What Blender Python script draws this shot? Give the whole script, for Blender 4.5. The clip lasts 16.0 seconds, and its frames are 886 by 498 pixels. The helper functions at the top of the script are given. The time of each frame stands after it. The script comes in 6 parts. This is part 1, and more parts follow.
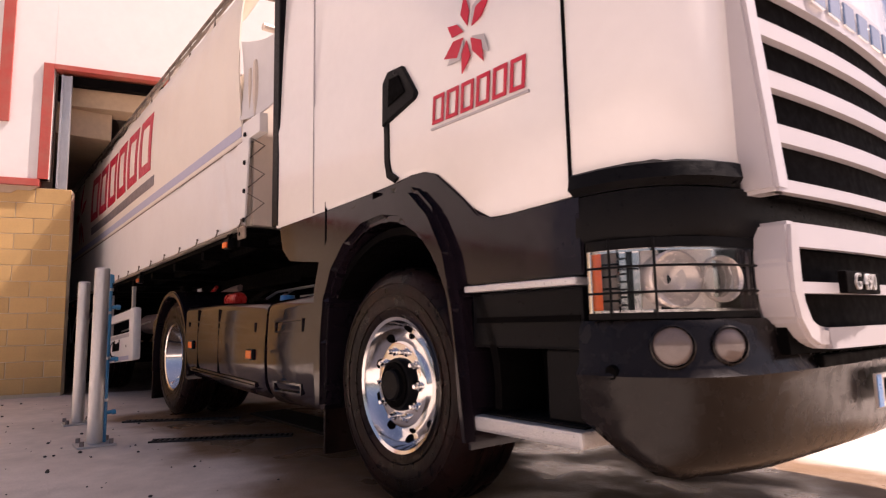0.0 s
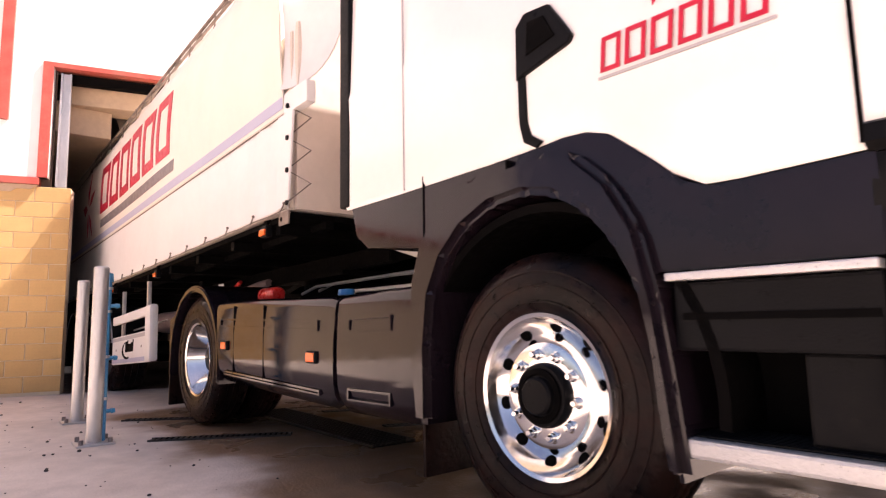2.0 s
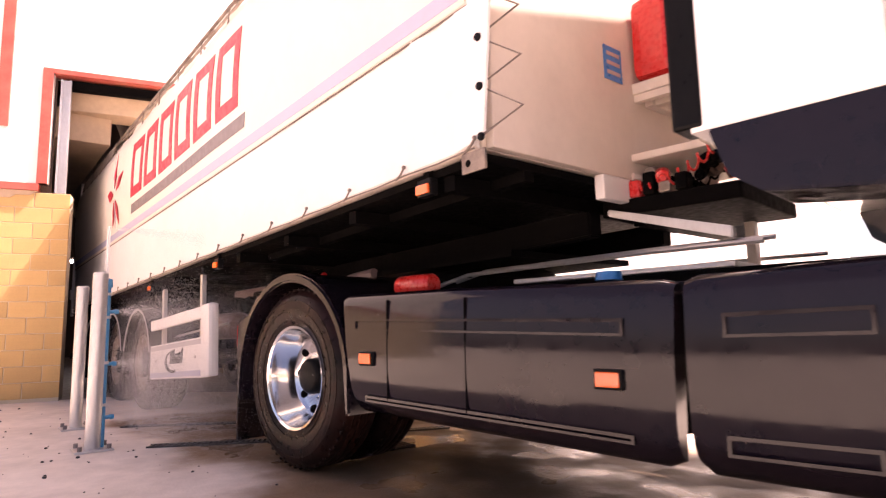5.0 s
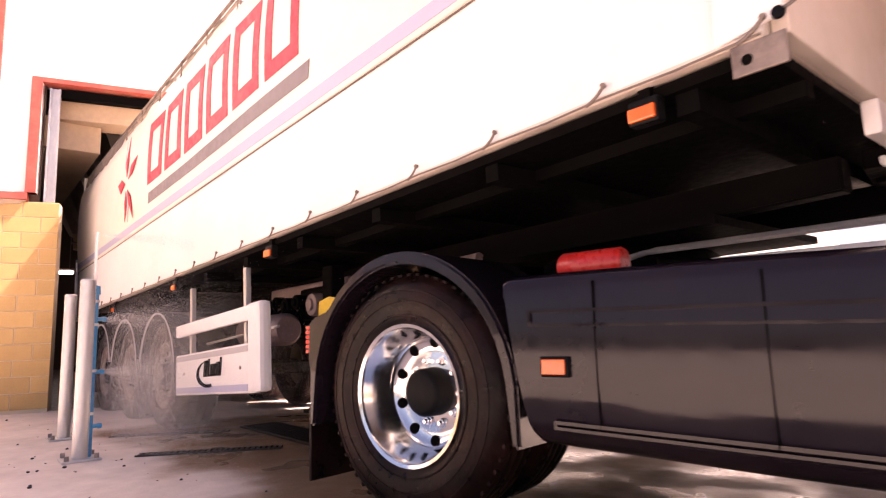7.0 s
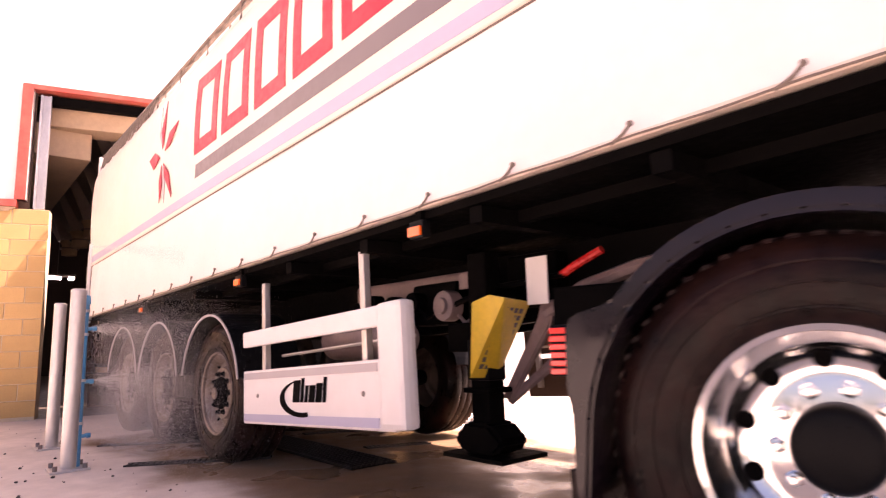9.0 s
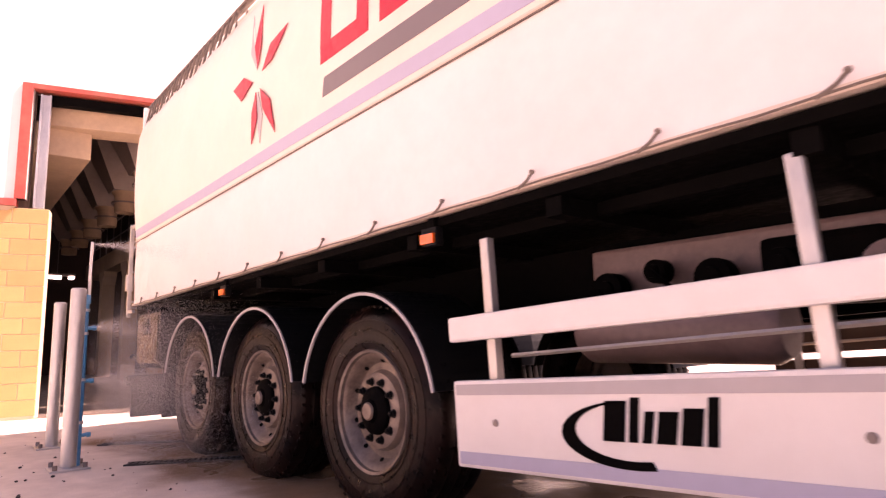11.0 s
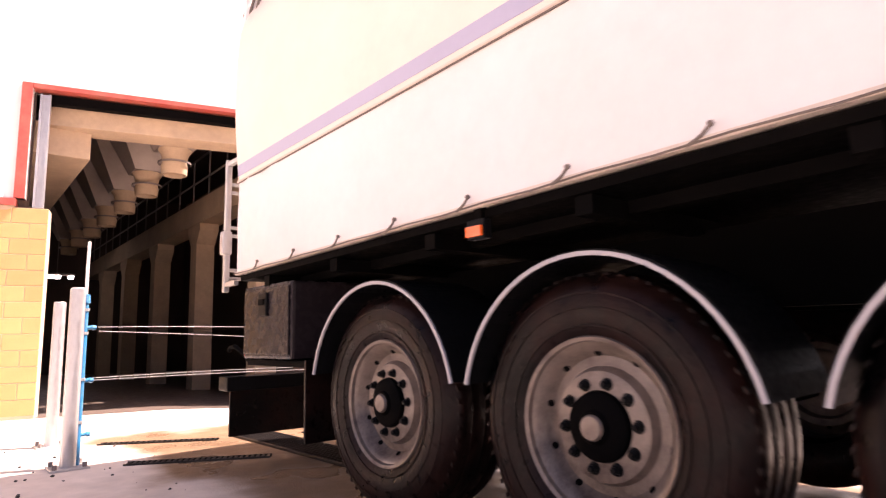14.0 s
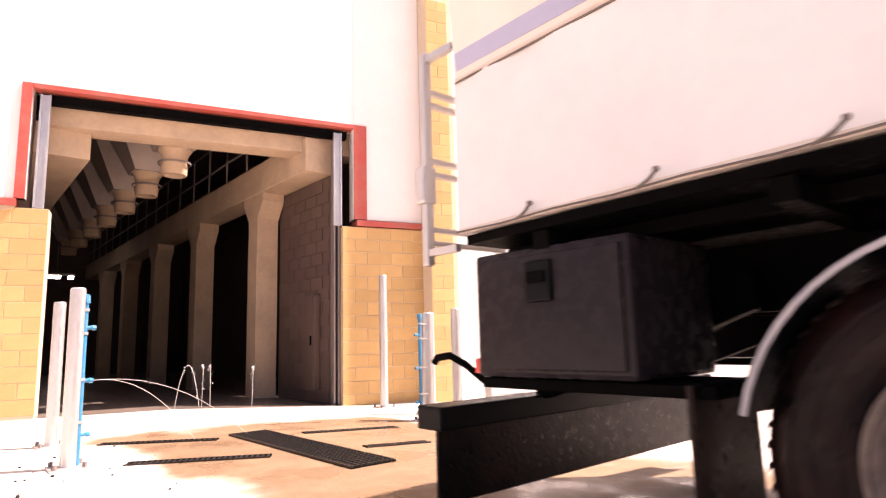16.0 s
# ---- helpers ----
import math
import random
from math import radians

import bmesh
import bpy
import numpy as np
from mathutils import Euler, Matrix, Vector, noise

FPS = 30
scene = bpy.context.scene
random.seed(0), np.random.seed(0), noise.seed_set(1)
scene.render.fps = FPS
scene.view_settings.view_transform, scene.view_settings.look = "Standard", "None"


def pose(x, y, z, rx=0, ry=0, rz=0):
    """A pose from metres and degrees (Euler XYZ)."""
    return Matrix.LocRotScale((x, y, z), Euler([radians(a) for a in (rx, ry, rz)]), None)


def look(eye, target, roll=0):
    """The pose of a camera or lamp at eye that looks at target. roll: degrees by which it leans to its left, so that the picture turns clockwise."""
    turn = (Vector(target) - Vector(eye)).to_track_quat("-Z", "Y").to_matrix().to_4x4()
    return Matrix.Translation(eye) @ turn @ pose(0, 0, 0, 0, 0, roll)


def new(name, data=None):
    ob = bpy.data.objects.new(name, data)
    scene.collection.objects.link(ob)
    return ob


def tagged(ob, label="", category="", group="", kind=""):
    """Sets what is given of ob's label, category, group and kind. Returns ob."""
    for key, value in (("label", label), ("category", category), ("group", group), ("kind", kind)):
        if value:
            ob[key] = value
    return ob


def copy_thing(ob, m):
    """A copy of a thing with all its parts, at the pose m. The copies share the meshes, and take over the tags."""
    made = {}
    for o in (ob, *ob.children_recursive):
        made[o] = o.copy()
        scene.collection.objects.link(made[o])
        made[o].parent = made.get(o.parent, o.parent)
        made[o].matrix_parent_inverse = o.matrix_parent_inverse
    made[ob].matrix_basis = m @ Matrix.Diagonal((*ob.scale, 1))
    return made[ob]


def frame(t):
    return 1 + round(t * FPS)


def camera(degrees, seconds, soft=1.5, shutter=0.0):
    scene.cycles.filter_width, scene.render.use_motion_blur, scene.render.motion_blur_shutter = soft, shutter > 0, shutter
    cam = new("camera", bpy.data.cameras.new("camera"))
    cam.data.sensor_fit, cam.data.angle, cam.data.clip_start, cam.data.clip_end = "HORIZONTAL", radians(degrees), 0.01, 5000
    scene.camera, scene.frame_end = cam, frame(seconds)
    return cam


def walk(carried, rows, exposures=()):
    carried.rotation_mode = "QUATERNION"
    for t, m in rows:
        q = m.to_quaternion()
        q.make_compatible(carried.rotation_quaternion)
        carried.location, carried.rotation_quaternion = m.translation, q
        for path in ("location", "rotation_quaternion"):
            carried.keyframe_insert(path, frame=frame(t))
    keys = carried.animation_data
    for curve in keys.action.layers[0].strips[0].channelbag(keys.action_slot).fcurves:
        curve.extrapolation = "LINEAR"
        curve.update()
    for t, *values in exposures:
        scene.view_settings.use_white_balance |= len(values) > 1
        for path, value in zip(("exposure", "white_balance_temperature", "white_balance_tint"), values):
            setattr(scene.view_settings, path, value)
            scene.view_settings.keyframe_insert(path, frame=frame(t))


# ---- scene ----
# camera: stands on the yard; between two holds it is shifted a few centimetres and pans a little
cam = camera(72.7, 16.0, soft=1.25, shutter=0.4)
VIEW = [(0, -0.047, -0.007, 0.818, 51.69, 6.97, 1.16), (1, -0.047, -0.006, 0.817, 51.69, 6.94, 1.19), (2, -0.047, -0.004, 0.819, 51.66, 6.88, 1.08),
        (3, -0.047, -0.004, 0.820, 51.66, 6.84, 1.02), (3.7, -0.047, -0.004, 0.820, 51.65, 6.83, 1.02), (6, -0.051, 0.014, 0.810, 51.53, 7.94, 1.52),
        (6.5, -0.052, 0.025, 0.801, 51.37, 8.10, 1.67), (7, -0.055, 0.030, 0.782, 51.15, 8.18, 1.81), (7.5, -0.064, 0.031, 0.776, 51.09, 8.31, 1.83),
        (8, -0.042, 0.021, 0.795, 50.59, 8.49, 1.71), (8.5, -0.024, 0.018, 0.803, 50.40, 8.75, 1.69), (9, 0.000, -0.000, 0.814, 50.25, 8.75, 1.61),
        (10.2, 0.000, -0.001, 0.814, 50.25, 8.69, 1.59), (12.3, 0.000, -0.000, 0.814, 50.21, 8.68, 1.61), (14, 0.000, -0.000, 0.814, 50.21, 8.65, 1.60),
        (16, 0.000, 0.000, 0.814, 50.21, 8.66, 1.60)]
EXPOSURE = [(0.0, 0.88, 6900, 33), (1.0, 1.42, 6900, 29), (2.0, 1.78, 6900, 31), (3.5, 2.1, 7150, 36), (6.0, 2.1, 7400, 41),
            (8.0, 2.15, 7400, 42), (9.0, 2.08, 7450, 47), (10.0, 1.88, 7700, 56), (12.5, 1.8, 7400, 52), (13.5, 1.82, 7000, 42), (14.5, 1.83, 6900, 34), (16.0, 1.62, 6850, 33)]
walk(cam, [(t, pose(x, y, z, 90 + tilt, roll, turn)) for t, x, y, z, turn, tilt, roll in VIEW], EXPOSURE)

# daylight: high sun beyond the lorry, clear sky
SUN = Vector((0.365, 0.65, 1.2)).normalized()
world = bpy.data.worlds.new("sky")
scene.world = world
world.use_nodes = True
nt = world.node_tree
sky = nt.nodes.new("ShaderNodeTexSky")
sky.sky_type, sky.sun_disc = "NISHITA", False
sky.sun_elevation = math.asin(SUN.z)
sky.sun_rotation = math.atan2(SUN.x, SUN.y)
sky.air_density, sky.dust_density, sky.ozone_density = 1.0, 3.0, 0.6
nt.links.new(sky.outputs[0], nt.nodes["Background"].inputs[0])
nt.nodes["Background"].inputs[1].default_value = 0.055
sun = new("sun", bpy.data.lights.new("sun", "SUN"))
sun.data.energy, sun.data.angle, sun.data.color = 5.0, radians(0.53), (1.0, 0.93, 0.82)
sun.matrix_world = look(SUN * 60, (0, 0, 0))


# ---- materials ----
def mat(name, color, rough=0.5, metal=0.0, vary=0.12, scale=6.0, bump=0.0, bump_scale=40.0, coat=0.0, dirt=None, dirt_amount=0.0,
        per_object=0.0, spec=0.5, stretch=(1, 1, 1), rough_vary=0.12):
    """A surface with variation at two scales, fine relief and, where given, dirt in patches."""
    m = bpy.data.materials.new(name)
    m.use_nodes = True
    t = m.node_tree
    n, link = t.nodes, t.links.new
    b = n["Principled BSDF"]
    b.inputs["Metallic"].default_value = metal
    b.inputs["Coat Weight"].default_value = coat
    b.inputs["Coat Roughness"].default_value = 0.08
    b.inputs["Specular IOR Level"].default_value = spec
    co = n.new("ShaderNodeTexCoord")
    mp = n.new("ShaderNodeMapping")
    mp.inputs["Scale"].default_value = stretch
    link(co.outputs["Object"], mp.inputs[0])
    big = n.new("ShaderNodeTexNoise")
    big.inputs["Scale"].default_value, big.inputs["Detail"].default_value = scale * 0.35, 5
    fine = n.new("ShaderNodeTexNoise")
    fine.inputs["Scale"].default_value, fine.inputs["Detail"].default_value = scale * 5, 6
    link(mp.outputs[0], big.inputs[0]), link(mp.outputs[0], fine.inputs[0])
    add = n.new("ShaderNodeMath")
    add.operation = "ADD"
    link(big.outputs[0], add.inputs[0]), link(fine.outputs[0], add.inputs[1])
    rng = n.new("ShaderNodeMapRange")
    rng.inputs["From Min"].default_value, rng.inputs["From Max"].default_value = 0.6, 1.4
    rng.inputs["To Min"].default_value, rng.inputs["To Max"].default_value = 1 - vary, 1 + vary
    link(add.outputs[0], rng.inputs[0])
    val = rng.outputs[0]
    if per_object:
        info = n.new("ShaderNodeObjectInfo")
        r2 = n.new("ShaderNodeMapRange")
        r2.inputs["To Min"].default_value, r2.inputs["To Max"].default_value = 1 - per_object, 1 + per_object
        link(info.outputs["Random"], r2.inputs[0])
        mul = n.new("ShaderNodeMath")
        mul.operation = "MULTIPLY"
        link(val, mul.inputs[0]), link(r2.outputs[0], mul.inputs[1])
        val = mul.outputs[0]
    hsv = n.new("ShaderNodeHueSaturation")
    hsv.inputs["Color"].default_value = (*color, 1)
    link(val, hsv.inputs["Value"])
    out = hsv.outputs[0]
    if dirt:
        dn = n.new("ShaderNodeTexNoise")
        dn.inputs["Scale"].default_value, dn.inputs["Detail"].default_value, dn.inputs["Roughness"].default_value = scale * 0.6, 9, 0.7
        link(mp.outputs[0], dn.inputs[0])
        ramp = n.new("ShaderNodeMapRange")
        ramp.inputs["From Min"].default_value, ramp.inputs["From Max"].default_value = 0.42, 0.72
        ramp.inputs["To Max"].default_value = dirt_amount
        link(dn.outputs[0], ramp.inputs[0])
        mx = n.new("ShaderNodeMix")
        mx.data_type = "RGBA"
        mx.inputs[7].default_value = (*dirt, 1)
        link(ramp.outputs[0], mx.inputs[0]), link(out, mx.inputs[6])
        out = mx.outputs[2]
    link(out, b.inputs["Base Color"])
    rr = n.new("ShaderNodeMapRange")
    rr.inputs["From Min"].default_value, rr.inputs["From Max"].default_value = 0.3, 0.7
    rr.inputs["To Min"].default_value, rr.inputs["To Max"].default_value = max(0.03, rough - rough_vary), min(1, rough + rough_vary)
    link(fine.outputs[0], rr.inputs[0]), link(rr.outputs[0], b.inputs["Roughness"])
    if bump:
        bn = n.new("ShaderNodeTexNoise")
        bn.inputs["Scale"].default_value, bn.inputs["Detail"].default_value = bump_scale, 6
        link(mp.outputs[0], bn.inputs[0])
        bp = n.new("ShaderNodeBump")
        bp.inputs["Strength"].default_value, bp.inputs["Distance"].default_value = bump, 0.01
        link(bn.outputs[0], bp.inputs["Height"]), link(bp.outputs[0], b.inputs["Normal"])
    return m


def glow(name, color, strength):
    m = bpy.data.materials.new(name)
    m.use_nodes = True
    b = m.node_tree.nodes["Principled BSDF"]
    b.inputs["Base Color"].default_value = (*color, 1)
    b.inputs["Emission Color"].default_value = (*color, 1)
    b.inputs["Emission Strength"].default_value = strength
    b.inputs["Roughness"].default_value = 0.2
    return m


def clear(name, color=(1, 1, 1), rough=0.02, ior=1.45):
    m = bpy.data.materials.new(name)
    m.use_nodes = True
    b = m.node_tree.nodes["Principled BSDF"]
    b.inputs["Base Color"].default_value = (*color, 1)
    b.inputs["Transmission Weight"].default_value = 1
    b.inputs["Roughness"].default_value, b.inputs["IOR"].default_value = rough, ior
    return m


DUST = (0.32, 0.26, 0.2)
WHITE = mat("cab_white_paint", (0.8, 0.78, 0.76), 0.2, vary=0.02, scale=3, coat=0.6, dirt=DUST, dirt_amount=0.05, rough_vary=0.05)
TARP = mat("white_tarpaulin", (0.76, 0.74, 0.72), 0.42, vary=0.04, scale=2.5, bump=0.35, bump_scale=3.5, dirt=(0.5, 0.43, 0.36), dirt_amount=0.16)
TARPUP = mat("cream_tarpaulin", (0.76, 0.7, 0.61), 0.42, vary=0.05, scale=2.0, bump=0.35, bump_scale=3.0, dirt=(0.52, 0.44, 0.34), dirt_amount=0.2)
CREAM = mat("cream_paint", (0.66, 0.58, 0.5), 0.45, vary=0.06, scale=3, dirt=DUST, dirt_amount=0.2)
CHARCOAL = mat("charcoal_paint", (0.0095, 0.0063, 0.009), 0.1, vary=0.12, scale=3, coat=0.07, dirt=(0.034, 0.022, 0.026), dirt_amount=0.2, spec=0.27, rough_vary=0.06)
PLASTIC = mat("black_plastic", (0.006, 0.006, 0.0065), 0.38, vary=0.2, scale=8, bump=0.1, bump_scale=150, dirt=(0.01, 0.008, 0.007), dirt_amount=0.2, spec=0.07)
# black parts; colour lowered further so underside and recesses show deep shade
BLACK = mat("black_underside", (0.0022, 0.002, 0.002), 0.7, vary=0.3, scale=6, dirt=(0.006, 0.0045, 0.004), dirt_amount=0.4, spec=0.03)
RUBBER = mat("tyre_rubber", (0.0035, 0.0024, 0.0023), 0.34, vary=0.3, scale=4, bump=0.25, bump_scale=45, dirt=(0.04, 0.0145, 0.011), dirt_amount=0.65, spec=0.11)
ALLOY = mat("polished_aluminium", (0.8, 0.79, 0.78), 0.12, metal=1.0, vary=0.05, scale=10, rough_vary=0.06, dirt=(0.3, 0.25, 0.2), dirt_amount=0.12)
STEELRIM = mat("dull_silver_rim", (0.25, 0.2, 0.165), 0.42, metal=0.3, vary=0.2, scale=8, dirt=(0.035, 0.02, 0.016), dirt_amount=0.95)
GALV = mat("galvanised_steel", (0.56, 0.55, 0.54), 0.42, metal=0.75, vary=0.14, scale=14, dirt=(0.4, 0.34, 0.3), dirt_amount=0.2, stretch=(1, 1, 0.3))
SILVER = mat("silver_grille_paint", (0.5, 0.47, 0.48), 0.35, vary=0.02, scale=2, coat=0.3, rough_vary=0.02)
RED = mat("red_print", (0.5, 0.012, 0.035), 0.4, vary=0.05, scale=4)
DARKGREY = mat("dark_grey_print", (0.17, 0.15, 0.16), 0.45, vary=0.08, scale=4)
GREY = mat("grey_print", (0.42, 0.4, 0.41), 0.45, vary=0.05, scale=4)
LILAC = mat("lilac_print", (0.4, 0.41, 0.54), 0.45, vary=0.05, scale=4)
REDPLASTIC = mat("red_plastic", (0.62, 0.025, 0.02), 0.3, vary=0.1, scale=8, dirt=DUST, dirt_amount=0.1)
BLUEPLASTIC = mat("blue_plastic", (0.02, 0.2, 0.5), 0.35, vary=0.1, scale=10)
BLUEPIPE = mat("blue_painted_pipe", (0.02, 0.22, 0.42), 0.35, vary=0.15, scale=14, dirt=(0.3, 0.3, 0.3), dirt_amount=0.25)
YELLOW = mat("yellow_plastic", (0.78, 0.52, 0.04), 0.4, vary=0.1, scale=10, dirt=(0.2, 0.14, 0.05), dirt_amount=0.3)
AMBER = mat("amber_lens", (0.9, 0.13, 0.01), 0.15, vary=0.1, scale=30, coat=0.6)
REDLENS = mat("red_lens", (0.75, 0.03, 0.02), 0.15, vary=0.1, scale=30, coat=0.6)
LAMPBOWL = mat("pale_lamp_bowl", (0.74, 0.66, 0.6), 0.2, metal=0.25, vary=0.1, scale=12, coat=0.5)
FOGLENS = mat("dusty_fog_glass", (0.13, 0.1, 0.09), 0.1, vary=0.25, scale=60, coat=0.6, rough_vary=0.1)
WHITELENS = mat("pale_lens", (0.5, 0.45, 0.41), 0.12, vary=0.08, scale=40, coat=0.8)
LILACSTEEL = mat("dusty_lilac_steel", (0.2, 0.145, 0.14), 0.4, vary=0.2, scale=9, dirt=(0.08, 0.05, 0.045), dirt_amount=0.4)
STEPMETAL = mat("step_aluminium", (0.6, 0.59, 0.58), 0.38, metal=0.5, vary=0.12, scale=18, bump=0.3, bump_scale=160)


def film(name):
    """Thin clear cover: mostly see-through with a little gloss."""
    m = bpy.data.materials.new(name)
    m.use_nodes = True
    n, link = m.node_tree.nodes, m.node_tree.links.new
    tr, gl, mx, fr = n.new("ShaderNodeBsdfTransparent"), n.new("ShaderNodeBsdfGlossy"), n.new("ShaderNodeMixShader"), n.new("ShaderNodeFresnel")
    gl.inputs["Roughness"].default_value = 0.03
    link(fr.outputs[0], mx.inputs[0]), link(tr.outputs[0], mx.inputs[1]), link(gl.outputs[0], mx.inputs[2])
    link(mx.outputs[0], n["Material Output"].inputs[0])
    return m


GLASS = film("lamp_glass")
BUMPER = mat("charcoal_bumper_plastic", (0.009, 0.0072, 0.0068), 0.24, vary=0.12, scale=4, bump=0.05, bump_scale=200, dirt=(0.026, 0.018, 0.015), dirt_amount=0.25, spec=0.25)
IRON = mat("wet_dark_iron", (0.03, 0.026, 0.024), 0.4, metal=0.4, vary=0.2, scale=20)
# dark brown stands in for the shade on the guard's inner face
GUARDBACK = mat("dusty_brown_guard_back", (0.085, 0.052, 0.038), 0.7, vary=0.25, scale=5, bump=0.1, bump_scale=60)
TOOLBOX = mat("dusty_dark_plastic", (0.022, 0.017, 0.019), 0.26, vary=0.15, scale=4, dirt=(0.022, 0.014, 0.016), dirt_amount=0.3, spec=0.12)
WATER = clear("water", (1, 1, 1), 0.0, 1.33)
ROPE = mat("rope", (0.16, 0.13, 0.11), 0.8, vary=0.2, scale=40)
BRICKM = mat("tan_block", (0.54, 0.35, 0.15), 0.85, vary=0.1, scale=9, bump=0.5, bump_scale=90, per_object=0.1, spec=0.2)
MORTAR = mat("mortar", (0.6, 0.5, 0.36), 0.9, vary=0.08, scale=20, bump=0.4, bump_scale=120, spec=0.2)
REDSTEEL = mat("red_steel_trim", (0.44, 0.075, 0.055), 0.45, vary=0.1, scale=5, dirt=(0.36, 0.17, 0.12), dirt_amount=0.55)
PANEL = mat("white_cladding", (0.78, 0.76, 0.73), 0.5, vary=0.03, scale=2, dirt=(0.6, 0.55, 0.5), dirt_amount=0.15)
CONCRETE = mat("beige_concrete", (0.5, 0.37, 0.25), 0.8, vary=0.1, scale=3, bump=0.3, bump_scale=30, dirt=(0.25, 0.19, 0.15), dirt_amount=0.4, spec=0.2)
HOPPER = mat("pale_hopper_steel", (0.36, 0.3, 0.26), 0.5, metal=0.2, vary=0.1, scale=3, dirt=(0.2, 0.16, 0.13), dirt_amount=0.4)
GREYSTEEL = mat("grey_hopper_steel", (0.24, 0.2, 0.18), 0.55, metal=0.2, vary=0.1, scale=3, dirt=(0.16, 0.13, 0.11), dirt_amount=0.4)
HALLFLOOR = mat("dark_hall_floor", (0.16, 0.12, 0.095), 0.4, vary=0.2, scale=2, bump=0.2, bump_scale=40, dirt=(0.05, 0.038, 0.03), dirt_amount=0.6)
# block colour darkened to carry the hall's deep shade
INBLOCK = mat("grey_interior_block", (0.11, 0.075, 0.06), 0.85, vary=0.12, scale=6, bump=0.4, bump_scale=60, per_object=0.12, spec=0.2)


def ground_material():
    """Pale concrete yard: broom grain, grit, stains, and a wet brown film along the lorry's lane."""
    m = mat("yard_concrete", (0.68, 0.6, 0.53), 0.75, vary=0.16, scale=1.6, bump=0.35, bump_scale=55, dirt=(0.3, 0.24, 0.19), dirt_amount=0.4, spec=0.12)
    t = m.node_tree
    n, link = t.nodes, t.links.new
    b = n["Principled BSDF"]
    co = n.new("ShaderNodeTexCoord")
    sep = n.new("ShaderNodeSeparateXYZ")
    link(co.outputs["Object"], sep.inputs[0])
    wob = n.new("ShaderNodeTexNoise")
    wob.inputs["Scale"].default_value, wob.inputs["Detail"].default_value = 1.1, 7
    link(co.outputs["Object"], wob.inputs[0])

    def op(kind, a, c):
        q = n.new("ShaderNodeMath")
        q.operation = kind
        for i, v in enumerate((a, c)):
            if isinstance(v, (int, float)):
                q.inputs[i].default_value = v
            else:
                link(v, q.inputs[i])
        return q.outputs[0]

    dy = op("SUBTRACT", 1.75, op("ABSOLUTE", op("SUBTRACT", sep.outputs[1], 2.75), 0))
    dx = op("MINIMUM", op("SUBTRACT", sep.outputs[0], -6.75), op("SUBTRACT", 2.5, sep.outputs[0]))
    edge = op("ADD", op("MINIMUM", dy, dx), op("MULTIPLY", op("SUBTRACT", wob.outputs[0], 0.5), 1.5))
    wet = n.new("ShaderNodeMapRange")
    wet.interpolation_type = "SMOOTHSTEP"
    wet.inputs["From Min"].default_value, wet.inputs["From Max"].default_value = 0.0, 0.45
    link(edge, wet.inputs[0])
    dry = b.inputs["Base Color"].links[0].from_socket
    mx = n.new("ShaderNodeMix")
    mx.data_type, mx.blend_type = "RGBA", "MULTIPLY"
    mx.inputs[7].default_value = (0.34, 0.25, 0.17, 1)
    link(wet.outputs[0], mx.inputs[0]), link(dry, mx.inputs[6]), link(mx.outputs[2], b.inputs["Base Color"])
    pud = n.new("ShaderNodeTexNoise")
    pud.inputs["Scale"].default_value, pud.inputs["Detail"].default_value = 2.3, 5
    link(co.outputs["Object"], pud.inputs[0])
    pr = n.new("ShaderNodeMapRange")
    pr.inputs["From Min"].default_value, pr.inputs["From Max"].default_value = 0.4, 0.62
    pr.inputs["To Min"].default_value, pr.inputs["To Max"].default_value = 0.65, 0.22
    link(pud.outputs[0], pr.inputs[0])
    rough = b.inputs["Roughness"].links[0].from_socket
    mr = n.new("ShaderNodeMix")
    link(wet.outputs[0], mr.inputs[0]), link(rough, mr.inputs[2]), link(pr.outputs[0], mr.inputs[3]), link(mr.outputs[0], b.inputs["Roughness"])
    return m


GROUND = ground_material()


# ---- building blocks ----
def part(name, bm, material, parent=None, label="", smooth=False, at=None):
    me = bpy.data.meshes.new(name)
    bmesh.ops.recalc_face_normals(bm, faces=bm.faces)
    bm.to_mesh(me)
    bm.free()
    me.materials.append(material)
    if smooth:
        for p in me.polygons:
            p.use_smooth = True
        me.set_sharp_from_angle(angle=radians(38))
    ob = new(name, me)
    if parent:
        ob.parent = parent
    if at is not None:
        ob.matrix_basis = at
    if label:
        ob["label"] = label
    return ob


def share(ob, m, parent=None):
    """Another object on the same mesh."""
    o = new(ob.name, ob.data)
    o.parent = parent or ob.parent
    o.matrix_basis = m
    return o


def box(x0, x1, y0, y1, z0, z1, bev=0.0, bm=None, m=None):
    own = bmesh.new()
    bmesh.ops.create_cube(own, size=1)
    for v in own.verts:
        v.co = Vector(((x0 + x1) / 2 + v.co.x * (x1 - x0), (y0 + y1) / 2 + v.co.y * (y1 - y0), (z0 + z1) / 2 + v.co.z * (z1 - z0)))
    if bev:
        bmesh.ops.bevel(own, geom=own.edges[:], offset=bev, segments=2, affect="EDGES", profile=0.6)
    return merge(own, bm, m)


def merge(own, bm, m=None):
    if m is not None:
        own.transform(m)
    if bm is None:
        return own
    me = bpy.data.meshes.new("t")
    own.to_mesh(me)
    own.free()
    bm.from_mesh(me)
    bpy.data.meshes.remove(me)
    return bm


